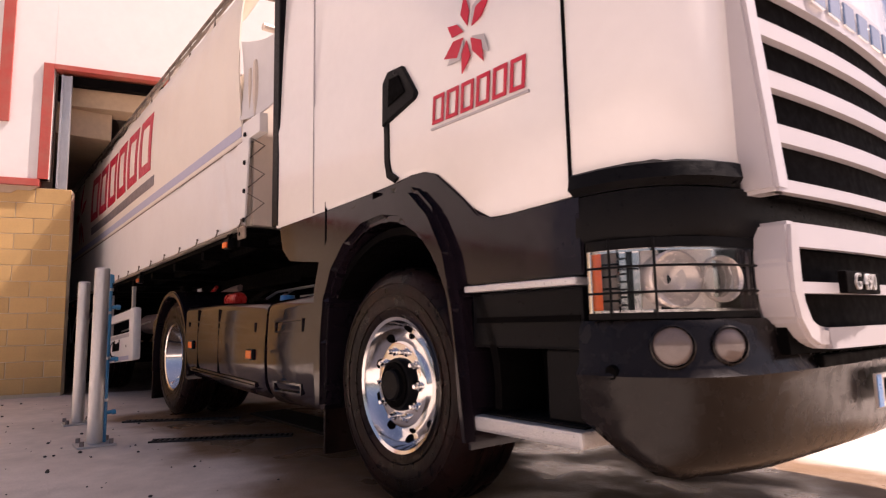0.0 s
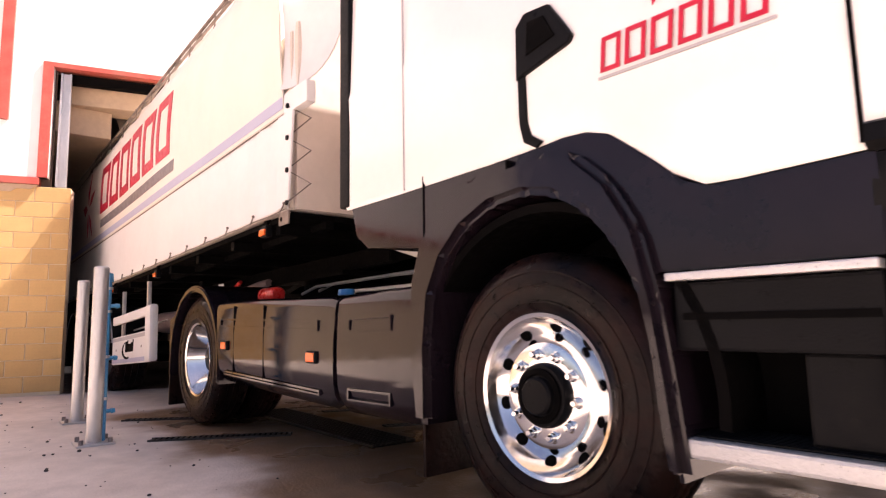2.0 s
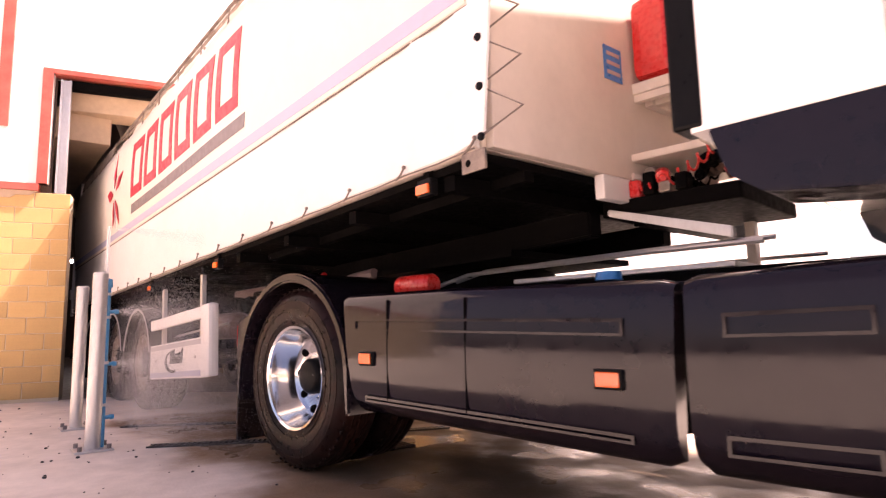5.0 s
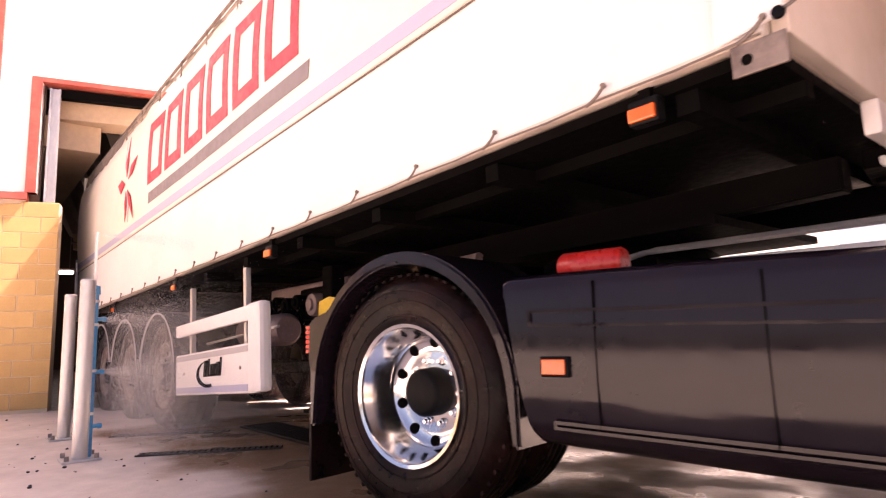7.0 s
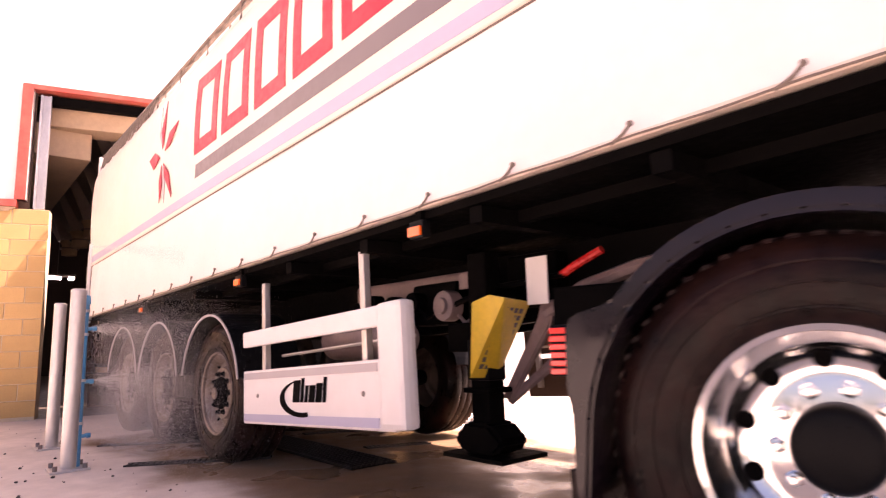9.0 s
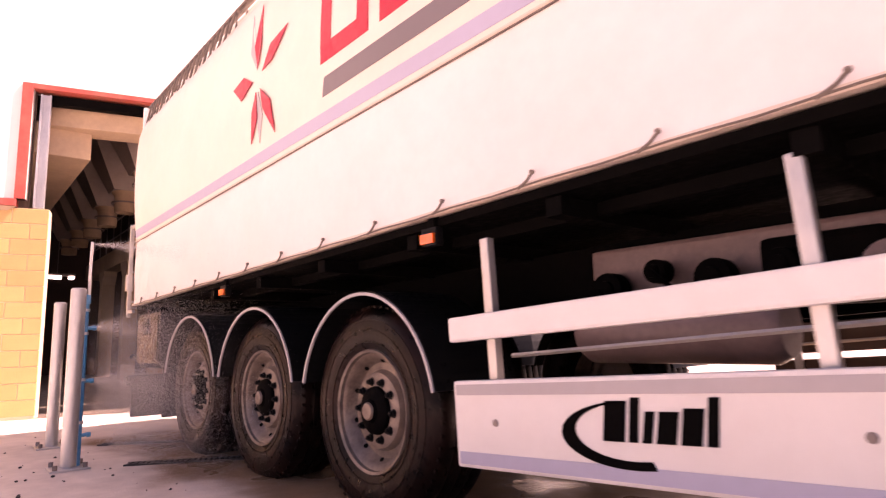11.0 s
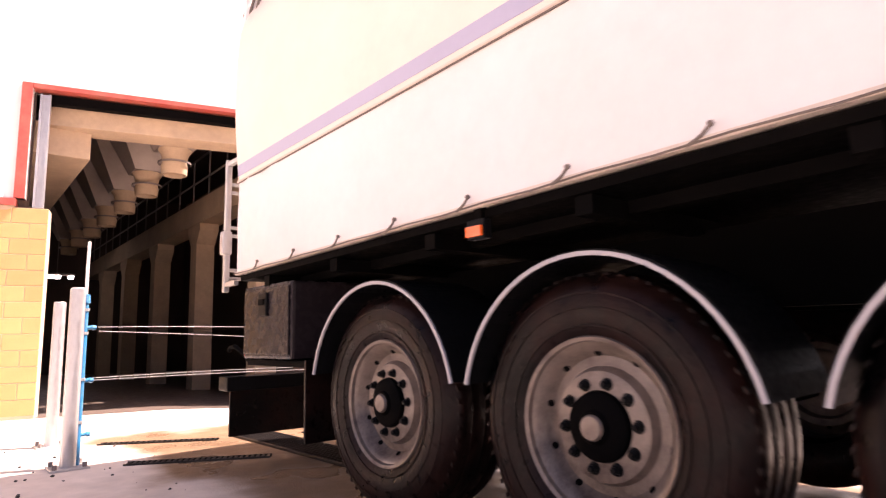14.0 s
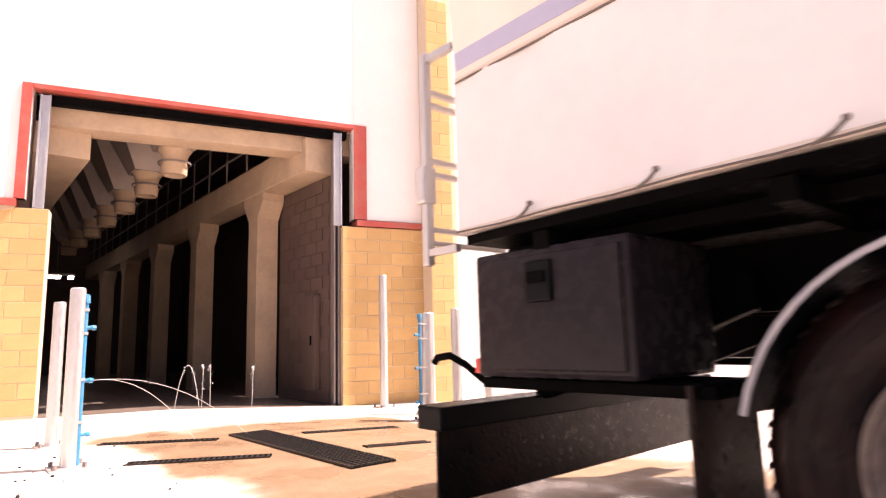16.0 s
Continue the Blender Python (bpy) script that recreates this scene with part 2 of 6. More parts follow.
def prism(pts, y0, y1, bev=0.0, bm=None, m=None):
    """A slab whose outline lies in x and z, from y0 to y1."""
    own = bmesh.new()
    a = [own.verts.new((x, y0, z)) for x, z in pts]
    f = own.faces.new(a)
    ext = bmesh.ops.extrude_face_region(own, geom=[f])
    bmesh.ops.translate(own, verts=[v for v in ext["geom"] if isinstance(v, bmesh.types.BMVert)], vec=(0, y1 - y0, 0))
    if bev:
        bmesh.ops.bevel(own, geom=[e for e in own.edges], offset=bev, segments=2, affect="EDGES")
    return merge(own, bm, m)


def lathe(profile, n=40, bm=None, m=None):
    """A body turned about the y axis; profile of (radius, y)."""
    own = bmesh.new()
    rings = []
    for r, y in profile:
        if r < 1e-5:
            rings.append([own.verts.new((0, y, 0))])
        else:
            rings.append([own.verts.new((r * math.cos(2 * math.pi * i / n), y, r * math.sin(2 * math.pi * i / n))) for i in range(n)])
    for a, b in zip(rings, rings[1:]):
        for i in range(n):
            j = (i + 1) % n
            if len(a) == 1 and len(b) == 1:
                continue
            if len(a) == 1:
                own.faces.new((a[0], b[j], b[i]))
            elif len(b) == 1:
                own.faces.new((a[i], a[j], b[0]))
            else:
                own.faces.new((a[i], a[j], b[j], b[i]))
    return merge(own, bm, m)


def tube(points, r, n=8, bm=None, m=None):
    own = bmesh.new()
    pts = [Vector(p) for p in points]
    rings = []
    for k, p in enumerate(pts):
        d = (pts[min(k + 1, len(pts) - 1)] - pts[max(k - 1, 0)]).normalized()
        u = d.cross(Vector((0, 0, 1)) if abs(d.z) < 0.9 else Vector((1, 0, 0))).normalized()
        w = d.cross(u)
        rings.append([own.verts.new(p + r * (u * math.cos(2 * math.pi * i / n) + w * math.sin(2 * math.pi * i / n))) for i in range(n)])
    for a, b in zip(rings, rings[1:]):
        for i in range(n):
            own.faces.new((a[i], a[(i + 1) % n], b[(i + 1) % n], b[i]))
    own.faces.new(rings[0]), own.faces.new(rings[-1])
    return merge(own, bm, m)


def empty(name, label="", category="", group=""):
    return tagged(new(name), label, category, group)


def arc(cx, cz, r, a0, a1, n):
    return [(cx + r * math.cos(radians(a0 + (a1 - a0) * i / n)), cz + r * math.sin(radians(a0 + (a1 - a0) * i / n))) for i in range(n + 1)]


def arch_band(cx, cz, r0, r1, a0, a1, y0, y1, n=28, bev=0.0, bm=None):
    """A curved guard over a wheel."""
    return prism(arc(cx, cz, r1, a0, a1, n) + arc(cx, cz, r0, a1, a0, n), y0, y1, bev, bm)


# ---- the yard and the wash hall ----
def fall(y):
    """The yard drops a little towards the far side of the lane."""
    return -0.05 * min(max(y - 2.5, 0.0), 2.6)


def yard():
    bm = bmesh.new()
    xs, ys = [-400, -30, -12, -6, 0, 6, 12, 30, 400], [-400, -30, -5, 0, 2.5, 5.1, 8, 30, 400]
    grid = [[bm.verts.new((x, y, fall(y))) for y in ys] for x in xs]
    for i in range(len(xs) - 1):
        for j in range(len(ys) - 1):
            bm.faces.new((grid[i][j], grid[i + 1][j], grid[i + 1][j + 1], grid[i][j + 1]))
    return tagged(part("ground", bm, GROUND), "pale concrete yard, wet along the lorry lane", "ground", kind="structure")


yard()
FRONT = pose(-9.109, 1.0025, 0, 0, 0, 75.49)


def setting(name, bm, material, label, category, m=FRONT):
    ob = part(name, bm, material)
    ob.matrix_world = m
    return tagged(ob, label, category, kind="structure")


# front of the hall: x runs along the wall, y into the building
wall_left = setting("wall_front_left", box(-12, -0.008, 0.008, 0.3, -0.2, 2.64), MORTAR, "tan concrete block wall beside the wash hall door", "wall")
wall_right = setting("wall_front_right", box(3.908, 5.26, 0.008, 0.3, -0.3, 2.64), MORTAR, "tan concrete block wall by the wash hall door", "wall")
wall_far = setting("wall_front_far", box(5.268, 5.75, -0.33, 0.3, -0.3, 9), MORTAR, "tan block pier at the end of the hall front", "wall")
setting("wall_front_upper_left", box(-12, -0.27, 0.0, 0.25, 2.76, 9), PANEL, "white cladding over the block wall", "wall")
setting("wall_front_upper_right", box(4.09, 5.26, 0.0, 0.25, 2.76, 9), PANEL, "white cladding over the block wall", "wall")
setting("wall_front_lintel", box(-0.268, 4.088, 0.0, 0.25, 4.26, 9), PANEL, "white cladding over the hall door", "wall")
setting("wall_front_annex", box(5.752, 16, 0.1, 0.4, -0.3, 9), PANEL, "white cladding of the next building part", "wall")
trim = box(-0.39, -0.272, -0.03, 0.2, 2.76, 4.32, 0.004)
box(-0.27, 4.09, -0.03, 0.2, 4.255, 4.32, 0.004, trim)
box(4.092, 4.3, -0.03, 0.2, 2.76, 4.32, 0.004, trim)
setting("trim_door_frame", trim, REDSTEEL, "red steel frame round the hall door", "trim")
sill = box(-12, -0.36, -0.05, 0.28, 2.66, 2.75, 0.006)
box(4.13, 5.26, -0.05, 0.28, 2.655, 2.745, 0.006, sill)
setting("trim_sill", sill, REDSTEEL, "red steel sill along the block wall", "trim")
setting("trim_panel_edge", box(-0.86, -0.73, -0.04, 0.0, 3.48, 9, 0.004), REDSTEEL, "red vertical cladding trim", "trim")
setting("trim_under_sill", prism([(-12, 2.657), (-0.36, 2.657), (-0.45, 2.6), (-0.6, 2.6), (-0.66, 2.555), (-12, 2.555)], -0.02, 0.006), CONCRETE, "brown ledge under the red sill", "trim")
for u0, u1, top in ((-0.19, -0.07, 4.2), (3.77, 3.9, 4.17)):
    g = box(u0, u1, 0.05, 0.1, 2.655, top, 0.004)
    box(u0, u0 + 0.02, 0.02, 0.05, 2.655, top, 0, g)
    box(u1 - 0.02, u1, 0.02, 0.05, 2.655, top, 0, g)
    setting("door_guide", g, GALV, "galvanised guide rail of the roller door", "door guide")
setting("door_track", box(-0.2, 4.0, 0.08, 0.2, 4.1, 4.222, 0.005), BLACK, "dark roller door slot under the lintel", "door track")
setting("lintel_beam", box(-0.2, 4.2, 0.31, 0.75, 3.88, 4.4, 0.01), CONCRETE, "beige concrete lintel inside the door", "beam")
for u in (3.79, 3.86):
    setting("door_jamb_strip", box(u, u + 0.03, 0.11, 0.3, 0 - 0.12, 4.05, 0.003), GREYSTEEL, "dark steel door jamb strip", "door jamb")


def hall():
    s = lambda name, bm, material, label, cat: tagged(part(name, bm, material), label, cat, kind="structure")
    # walls and ceiling get the darkened block colour in place of real shade
    s("wall_hall_left", box(-27, -9.3, 0.55, 0.8, -0.2, 7), INBLOCK, "block wall inside the hall, shade put into its colour", "wall")
    s("wall_hall_back", box(-27.3, -27, 0.5, 9, -0.3, 7), INBLOCK, "end wall of the hall, shade put into its colour", "wall")
    s("wall_hall_far", box(-27, -9.0, 8.0, 8.3, -0.3, 7), INBLOCK, "outer wall of the side bays, shade put into its colour", "wall")
    s("wall_hall_return", box(-8.6, -7.75, 6.45, 8.3, -0.3, 7), INBLOCK, "wall closing the side bays, shade put into its colour", "wall")
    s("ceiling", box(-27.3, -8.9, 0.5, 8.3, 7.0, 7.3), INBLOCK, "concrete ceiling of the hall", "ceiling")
    fl = bmesh.new()
    ys = [0.8, 2.5, 5.1, 8.0]
    a = [fl.verts.new((-27, y, fall(y) + 0.005)) for y in ys]
    b = [fl.verts.new((-9.109 + (y - 1.0025) * 0.2589 - 0.05, y, fall(y) + 0.005)) for y in ys]
    for i in range(3):
        fl.faces.new((a[i], b[i], b[i + 1], a[i + 1]))
    s("floor", fl, HALLFLOOR, "dark wet concrete floor of the hall", "floor")
    # longitudinal beams
    s("beam_right", box(-26.9, -8.45, 4.3, 4.8, 3.55, 4.1, 0.015), CONCRETE, "beige concrete beam over the columns", "beam")
    s("beam_left", box(-26.9, -9.55, 0.82, 1.5, 3.5, 3.95, 0.015), CONCRETE, "beige concrete beam along the hall", "beam")
    for k, x in enumerate((-10.55, -13.9, -17.25, -20.6, -23.95)):
        c = box(x - 0.2, x + 0.2, 4.32, 4.72, -0.25, 3.52, 0.012)
        prism([(x - 0.2, 3.1), (x + 0.2, 3.1), (x + 0.42, 3.4), (x + 0.42, 3.548), (x - 0.42, 3.548), (x - 0.42, 3.4)], 4.315, 4.725, 0, c)
        tagged(part("column", c, CONCRETE), "beige concrete column with a bracket head", "column", "columns of the hall", kind="structure")
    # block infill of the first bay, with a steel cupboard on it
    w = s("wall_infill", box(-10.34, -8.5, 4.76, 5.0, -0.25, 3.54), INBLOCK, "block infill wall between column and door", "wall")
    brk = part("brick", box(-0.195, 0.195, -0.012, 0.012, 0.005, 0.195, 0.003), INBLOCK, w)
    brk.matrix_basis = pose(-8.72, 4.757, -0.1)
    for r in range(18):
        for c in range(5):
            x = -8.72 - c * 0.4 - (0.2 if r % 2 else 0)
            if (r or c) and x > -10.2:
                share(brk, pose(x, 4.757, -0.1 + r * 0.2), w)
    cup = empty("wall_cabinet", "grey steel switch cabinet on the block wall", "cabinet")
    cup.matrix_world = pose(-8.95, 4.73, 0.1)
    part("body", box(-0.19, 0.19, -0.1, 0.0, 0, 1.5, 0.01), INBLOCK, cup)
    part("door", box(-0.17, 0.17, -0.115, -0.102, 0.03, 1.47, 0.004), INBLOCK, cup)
    part("handle", box(0.1, 0.13, -0.14, -0.116, 0.7, 0.85, 0.004), BLACK, cup)
    # catwalk rail
    rail = empty("catwalk_railing", "thin steel railing of the catwalk on the beam", "railing")
    for z in (4.55, 5.1):
        part("rail", tube([(-26.5, 4.36, z), (-8.7, 4.36, z)], 0.022), GREYSTEEL, rail)
    post = part("post", tube([(0, 0, 4.1), (0, 0, 5.1)], 0.02), GREYSTEEL, rail)
    post.matrix_basis = pose(-8.9, 4.36, 0)
    for i in range(1, 17):
        share(post, pose(-8.9 - i * 1.05, 4.36, 0), rail)
    # hoppers
    hop = empty("hopper", "grey steel grain hopper with a round outlet, hanging from the ceiling", "hopper", "hoppers of the hall")
    bm = bmesh.new()
    lo = [bm.verts.new((0.26 * sx, 0.26 * sy, 3.98)) for sx, sy in ((-1, -1), (1, -1), (1, 1), (-1, 1))]
    hi = [bm.verts.new((0.82 * sx, 1.15 * sy, 5.9)) for sx, sy in ((-1, -1), (1, -1), (1, 1), (-1, 1))]
    top = [bm.verts.new(v.co + Vector((0, 0, 1.08))) for v in hi]
    for a, b in ((lo, hi), (hi, top)):
        for i in range(4):
            bm.faces.new((a[i], a[(i + 1) % 4], b[(i + 1) % 4], b[i]))
    bm.faces.new(lo)
    part("funnel", bm, HOPPER, hop)
    part("funnel_rib", box(-0.62, 0.62, -0.82, 0.82, 5.05, 5.1), GREYSTEEL, hop)
    R = Matrix.Rotation(radians(-90), 4, "X")
    part("outlet", lathe([(0.16, -3.56), (0.19, -3.56), (0.2, -3.7), (0.18, -3.78), (0.21, -3.9), (0.25, -3.96), (0.25, -4.0), (0.16, -4.0), (0.16, -3.56)], 28, None, R), CONCRETE, hop, "pale canvas outlet sleeve", True)
    part("flange", lathe([(0.235, -3.74), (0.25, -3.74), (0.25, -3.77), (0.235, -3.77), (0.235, -3.74)], 28, None, R), GREYSTEEL, hop)
    hop.matrix_world = pose(-9.95, 2.75, 0)
    for i in range(1, 7):
        copy_thing(hop, pose(-9.95 - 1.68 * i, 2.75, 0))
    lamp = empty("strip_lamp", "small white strip lamp far inside the hall", "lamp")
    lamp.matrix_world = pose(-22, 2.75, 3.1)
    part("drop_rod", tube([(-0.05, 0, 0.14), (-0.05, 0, 3.9)], 0.012, 6), GREYSTEEL, lamp)
    part("housing", box(-0.1, 0, -0.5, 0.5, 0.06, 0.14, 0.01), GREYSTEEL, lamp)
    part("tube", box(-0.06, 0.02, -0.45, 0.1, -0.04, 0.055, 0.01), glow("lit_tube", (1, 0.97, 0.9), 6), lamp, "lit white tube")
    part("tube", box(-0.06, 0.02, 0.3, 0.45, -0.04, 0.055, 0.01), bpy.data.materials["lit_tube"], lamp, "lit white tube")


hall()


def bollard(x, y, r, h, label):
    b = empty("bollard", label, "bollard", "bollards by the wash hall")
    b.matrix_world = pose(x, y, fall(y))
    R = Matrix.Rotation(radians(-90), 4, "X")
    part("post", lathe([(0, 0), (r, 0), (r, -h + 0.01), (r - 0.01, -h), (0, -h)], 28, None, R), GALV, b, smooth=True)
    part("base_plate", box(-r - 0.07, r + 0.07, -r - 0.07, r + 0.07, 0.0, 0.015, 0.004), GALV, b)
    for sx in (-1, 1):
        for sy in (-1, 1):
            part("bolt", lathe([(0, 0), (0.016, 0), (0.016, -0.035), (0, -0.035)], 6, None, Matrix.Translation((sx * (r + 0.04), sy * (r + 0.04), 0.012)) @ R), GREYSTEEL, b)
    return b


bollard(-5.08, 0.775, 0.051, 1.27, "galvanised steel bollard bolted to the yard")
bollard(-6.325, 0.83, 0.049, 1.25, "galvanised steel bollard bolted to the yard")
bollard(-7.53, 5.12, 0.06, 1.95, "tall pale steel post before the block wall")
bollard(-5.68, 4.5, 0.075, 1.25, "galvanised steel bollard beside the blue pipe")
bollard(-5.42, 4.72, 0.06, 1.3, "pale steel post in the row by the far pipe")
bollard(-5.15, 4.98, 0.06, 1.3, "pale steel post in the row by the far pipe")
bollard(-6.3, 5.0, 0.07, 1.3, "galvanised steel bollard behind the blue pipe")


def spray_pipe(x, y, h, side, label):
    p = empty("spray_pipe", label, "pipe", "spray pipes of the wheel wash")
    p.matrix_world = pose(x, y, fall(y))
    R = Matrix.Rotation(radians(-90), 4, "X")
    part("standpipe", tube([(0, 0, 0), (0, 0, h)], 0.02, 12), BLUEPIPE, p, smooth=True)
    part("end_cap", lathe([(0, -h - 0.03), (0.026, -h - 0.02), (0.03, -h + 0.04), (0, -h + 0.04)], 12, None, R), BLUEPIPE, p)
    for z in (0.3, 0.6, 0.93, 1.1):
        if z < h:
            part("clamp", lathe([(0.021, -z), (0.027, -z), (0.027, -z - 0.02), (0.021, -z - 0.02)], 12, None, R), GALV, p, "pale pipe clamp")
            part("bracket", box(-0.01, 0.01, -side * 0.1 if side > 0 else 0.02, -0.02 if side > 0 else -side * 0.1, z, z + 0.012), GALV, p)
    for z in (0.22, 0.6, 0.98):
        nz = tube([(0, 0, z), (0, side * 0.035, z), (0, side * 0.055, z + 0.005)], 0.014, 8)
        lathe([(0, side * 0.05), (0.02, side * 0.05), (0.016, side * 0.075), (0, side * 0.075)], 8, nz, Matrix.Translation((0, 0, z)))
        part("nozzle", nz, BLUEPIPE, p)
    return p


spray_pipe(-5.09, 0.83, 1.2, 1, "blue painted spray pipe with nozzles beside the bollard")
spray_pipe(-5.62, 4.33, 1.2, -1, "blue painted spray pipe with nozzles on the far side")


def drain(x0, y0, x1, y1, w, n):
    """A slotted channel drain let into the yard."""
    L = math.hypot(x1 - x0, y1 - y0)
    d = empty("channel_drain", "dark slotted channel drain in the yard", "drain", "channel drains")
    d.matrix_world = pose(x0, y0, fall(y0) + 0.004, 0, -math.degrees(math.atan2(fall(y1) - fall(y0), L)), math.degrees(math.atan2(y1 - y0, x1 - x0)))
    part("bed", box(0, L, -w / 2, w / 2, -0.004, 0.001), BLACK, d)
    part("rim", box(0, L, -w / 2 - 0.012, -w / 2, -0.004, 0.008), IRON, d)
    part("rim", box(0, L, w / 2, w / 2 + 0.012, -0.004, 0.008), IRON, d)
    bar = part("bar", box(-0.009, 0.009, -w / 2, w / 2, 0.001, 0.007), IRON, d)
    for i in range(n):
        m = pose(L * (i + 0.5) / n, 0, 0)
        if i:
            share(bar, m, d)
        else:
            bar.matrix_basis = m


drain(-4.92, 1.11, -4.41, 1.98, 0.09, 26)
drain(-6.11, 1.16, -5.55, 1.99, 0.07, 22)
drain(-5.35, 2.72, -5.3, 3.75, 0.07, 22)
drain(-4.25, 2.7, -4.2, 3.3, 0.07, 14)


def grating():
    g = empty("drain_grating", "wet steel mesh grating over the wash drain", "grating")
    g.matrix_world = pose(-4.6, 2.33, 0.004)
    part("pit", box(-1.12, 1.05, -0.18, 0.17, -0.004, 0.001), BLACK, g)
    for y in (-0.18, 0.16):
        part("frame", box(-1.12, 1.05, y, y + 0.015, -0.004, 0.014), IRON, g)
    long_bar = part("bearing_bar", box(-1.12, 1.05, -0.003, 0.003, 0.001, 0.012), IRON, g)
    for i in range(8):
        m = pose(0, -0.145 + i * 0.04, 0)
        if i:
            share(long_bar, m, g)
        else:
            long_bar.matrix_basis = m
    bar = part("cross_bar", box(-0.004, 0.004, -0.165, 0.16, 0.003, 0.015), IRON, g)
    for i in range(44):
        m = pose(-1.09 + i * 0.0494, 0, 0)
        if i:
            share(bar, m, g)
        else:
            bar.matrix_basis = m


grating()


def grit():
    """Loose small stones on the near concrete."""
    rs = random.Random(5)
    bm = bmesh.new()
    for _ in range(150):
        x, y = rs.uniform(-8.5, -2.2), rs.uniform(-0.6, 1.5)
        r = 0.004 + 0.012 * rs.random() ** 3
        own = bmesh.new()
        bmesh.ops.create_icosphere(own, subdivisions=1, radius=r)
        for v in own.verts:
            v.co *= 1 + rs.uniform(-0.25, 0.25)
            v.co.z *= 0.6
        merge(own, bm, Matrix.Translation((x, y, r * 0.45)))
    tagged(part("grit", bm, IRON), "loose dark grit on the concrete yard", "grit", kind="stuff")


grit()


# ---- the lorry: x forward, y from its near side to its far side, z up ----
def wheel(parent, x, y, z, kind, side=1, R=0.525, W=0.32):
    """A wheel whose outer face looks to -y (side 1) or +y (side -1). kind: front, drive or trailer."""
    metal = ALLOY if kind != "trailer" else STEELRIM
    if kind == "front":
        prof = [(0.0, 0.03), (0.12, 0.03), (0.125, 0.03), (0.175, 0.03), (0.19, 0.035), (0.225, 0.09), (0.25, 0.075), (0.275, 0.04), (0.285, 0.012), (0.3, 0.006), (0.305, 0.02), (0.29, 0.05), (0.285, 0.25)]
    elif kind == "drive":
        prof = [(0.0, 0.2), (0.17, 0.2), (0.19, 0.205), (0.235, 0.19), (0.252, 0.165), (0.264, 0.07), (0.285, 0.03), (0.288, 0.01), (0.303, 0.004), (0.308, 0.02), (0.292, 0.05), (0.288, 0.25)]
    else:
        prof = [(0.0, 0.05), (0.165, 0.05), (0.185, 0.055), (0.2, 0.09), (0.235, 0.095), (0.25, 0.08), (0.262, 0.045), (0.285, 0.03), (0.288, 0.012), (0.302, 0.006), (0.307, 0.02), (0.29, 0.05), (0.285, 0.25)]
    w = part("wheel", lathe(prof, 56), metal, parent, smooth=True)
    w["label"] = {"front": "front wheel with polished aluminium rim", "drive": "dual drive wheel with deep aluminium rim", "trailer": "dusty trailer wheel with dull silver rim"}[kind]
    flip = pose(0, 0, 0) if side == 1 else pose(0, 0, 0, 0, 0, 180)
    home = (x, y, z)
    w.matrix_basis = Matrix.Translation(home) @ flip

    def tyre(y0, width):
        pr = [(0.3, y0 + 0.02), (0.33, y0 + 0.004), (0.38, y0 - 0.006), (0.43, y0 - 0.008), (0.47, y0), (0.495, y0 + 0.018), (0.512, y0 + 0.035)]
        inner = [(r, 2 * y0 + width - yy) for r, yy in reversed(pr)]
        mid = []
        g = 4
        for i in range(g):
            a = y0 + 0.045 + (width - 0.09) * i / g
            b = y0 + 0.045 + (width - 0.09) * (i + 1) / g
            mid += [(R - 0.004, a), (R, a + 0.012), (R, b - 0.012), (R - 0.004, b - 0.004), (R - 0.016, b - 0.003), (R - 0.016, b - 0.0005)]
        b = lathe(pr + mid[:-2] + inner, 64)
        # fine raised rings on the sidewall
        for rr, yy in ((0.342, y0 + 0.0), (0.402, y0 - 0.0075), (0.452, y0 - 0.004)):
            lathe([(rr - 0.004, yy + 0.002), (rr - 0.003, yy - 0.003), (rr + 0.003, yy - 0.003), (rr + 0.004, yy + 0.002)], 64, b)
        # shoulder blocks
        for i in range(72 if kind != "front" else 0):
            box(-0.008, 0.008, y0 + 0.03, y0 + 0.06, R - 0.012, R - 0.0015, 0, b, Matrix.Rotation(2 * math.pi * i / 60, 4, "Y"))
        part("tyre", b, RUBBER, w, "black tyre with a brown wet film", True)

    tyre(0.0, W)
    if kind == "drive":
        tyre(W + 0.05, W)
    # hub and nuts
    if kind == "front":
        part("hub", lathe([(0, -0.03), (0.06, -0.03), (0.068, -0.022), (0.07, -0.005), (0.085, -0.002), (0.11, 0.0), (0.116, 0.012), (0.118, 0.032)], 36), PLASTIC, w, "black hub cap", True)
        part("hub_ring", lathe([(0.074, -0.008), (0.078, -0.012), (0.098, -0.01), (0.1, -0.004)], 36), BLACK, w)
        rn, nz, ln = 0.15, 0.03, 0.035
    elif kind == "drive":
        part("hub", lathe([(0, 0.1), (0.08, 0.1), (0.095, 0.105), (0.105, 0.12), (0.108, 0.2)], 36), PLASTIC, w, "black hub cap", True)
        rn, nz, ln = 0.142, 0.2, 0.03
    else:
        part("hub", lathe([(0, 0.0), (0.05, 0.0), (0.056, 0.006), (0.06, 0.012), (0.1, 0.02), (0.115, 0.03), (0.12, 0.05)], 36), BLACK, w, "black hub", True)
        part("hub_badge", lathe([(0, -0.012), (0.038, -0.012), (0.043, -0.006), (0.044, 0.002)], 28), STEELRIM, w, "dusty round hub badge", True)
        rn, nz, ln = 0.145, 0.05, 0.03
    nut = bmesh.new()
    lathe([(0, nz - ln), (0.009, nz - ln), (0.012, nz - ln + 0.004), (0.012, nz - 0.016), (0.017, nz - 0.015), (0.018, nz - 0.002), (0.023, nz)], 6 if kind == "drive" else 10, nut)
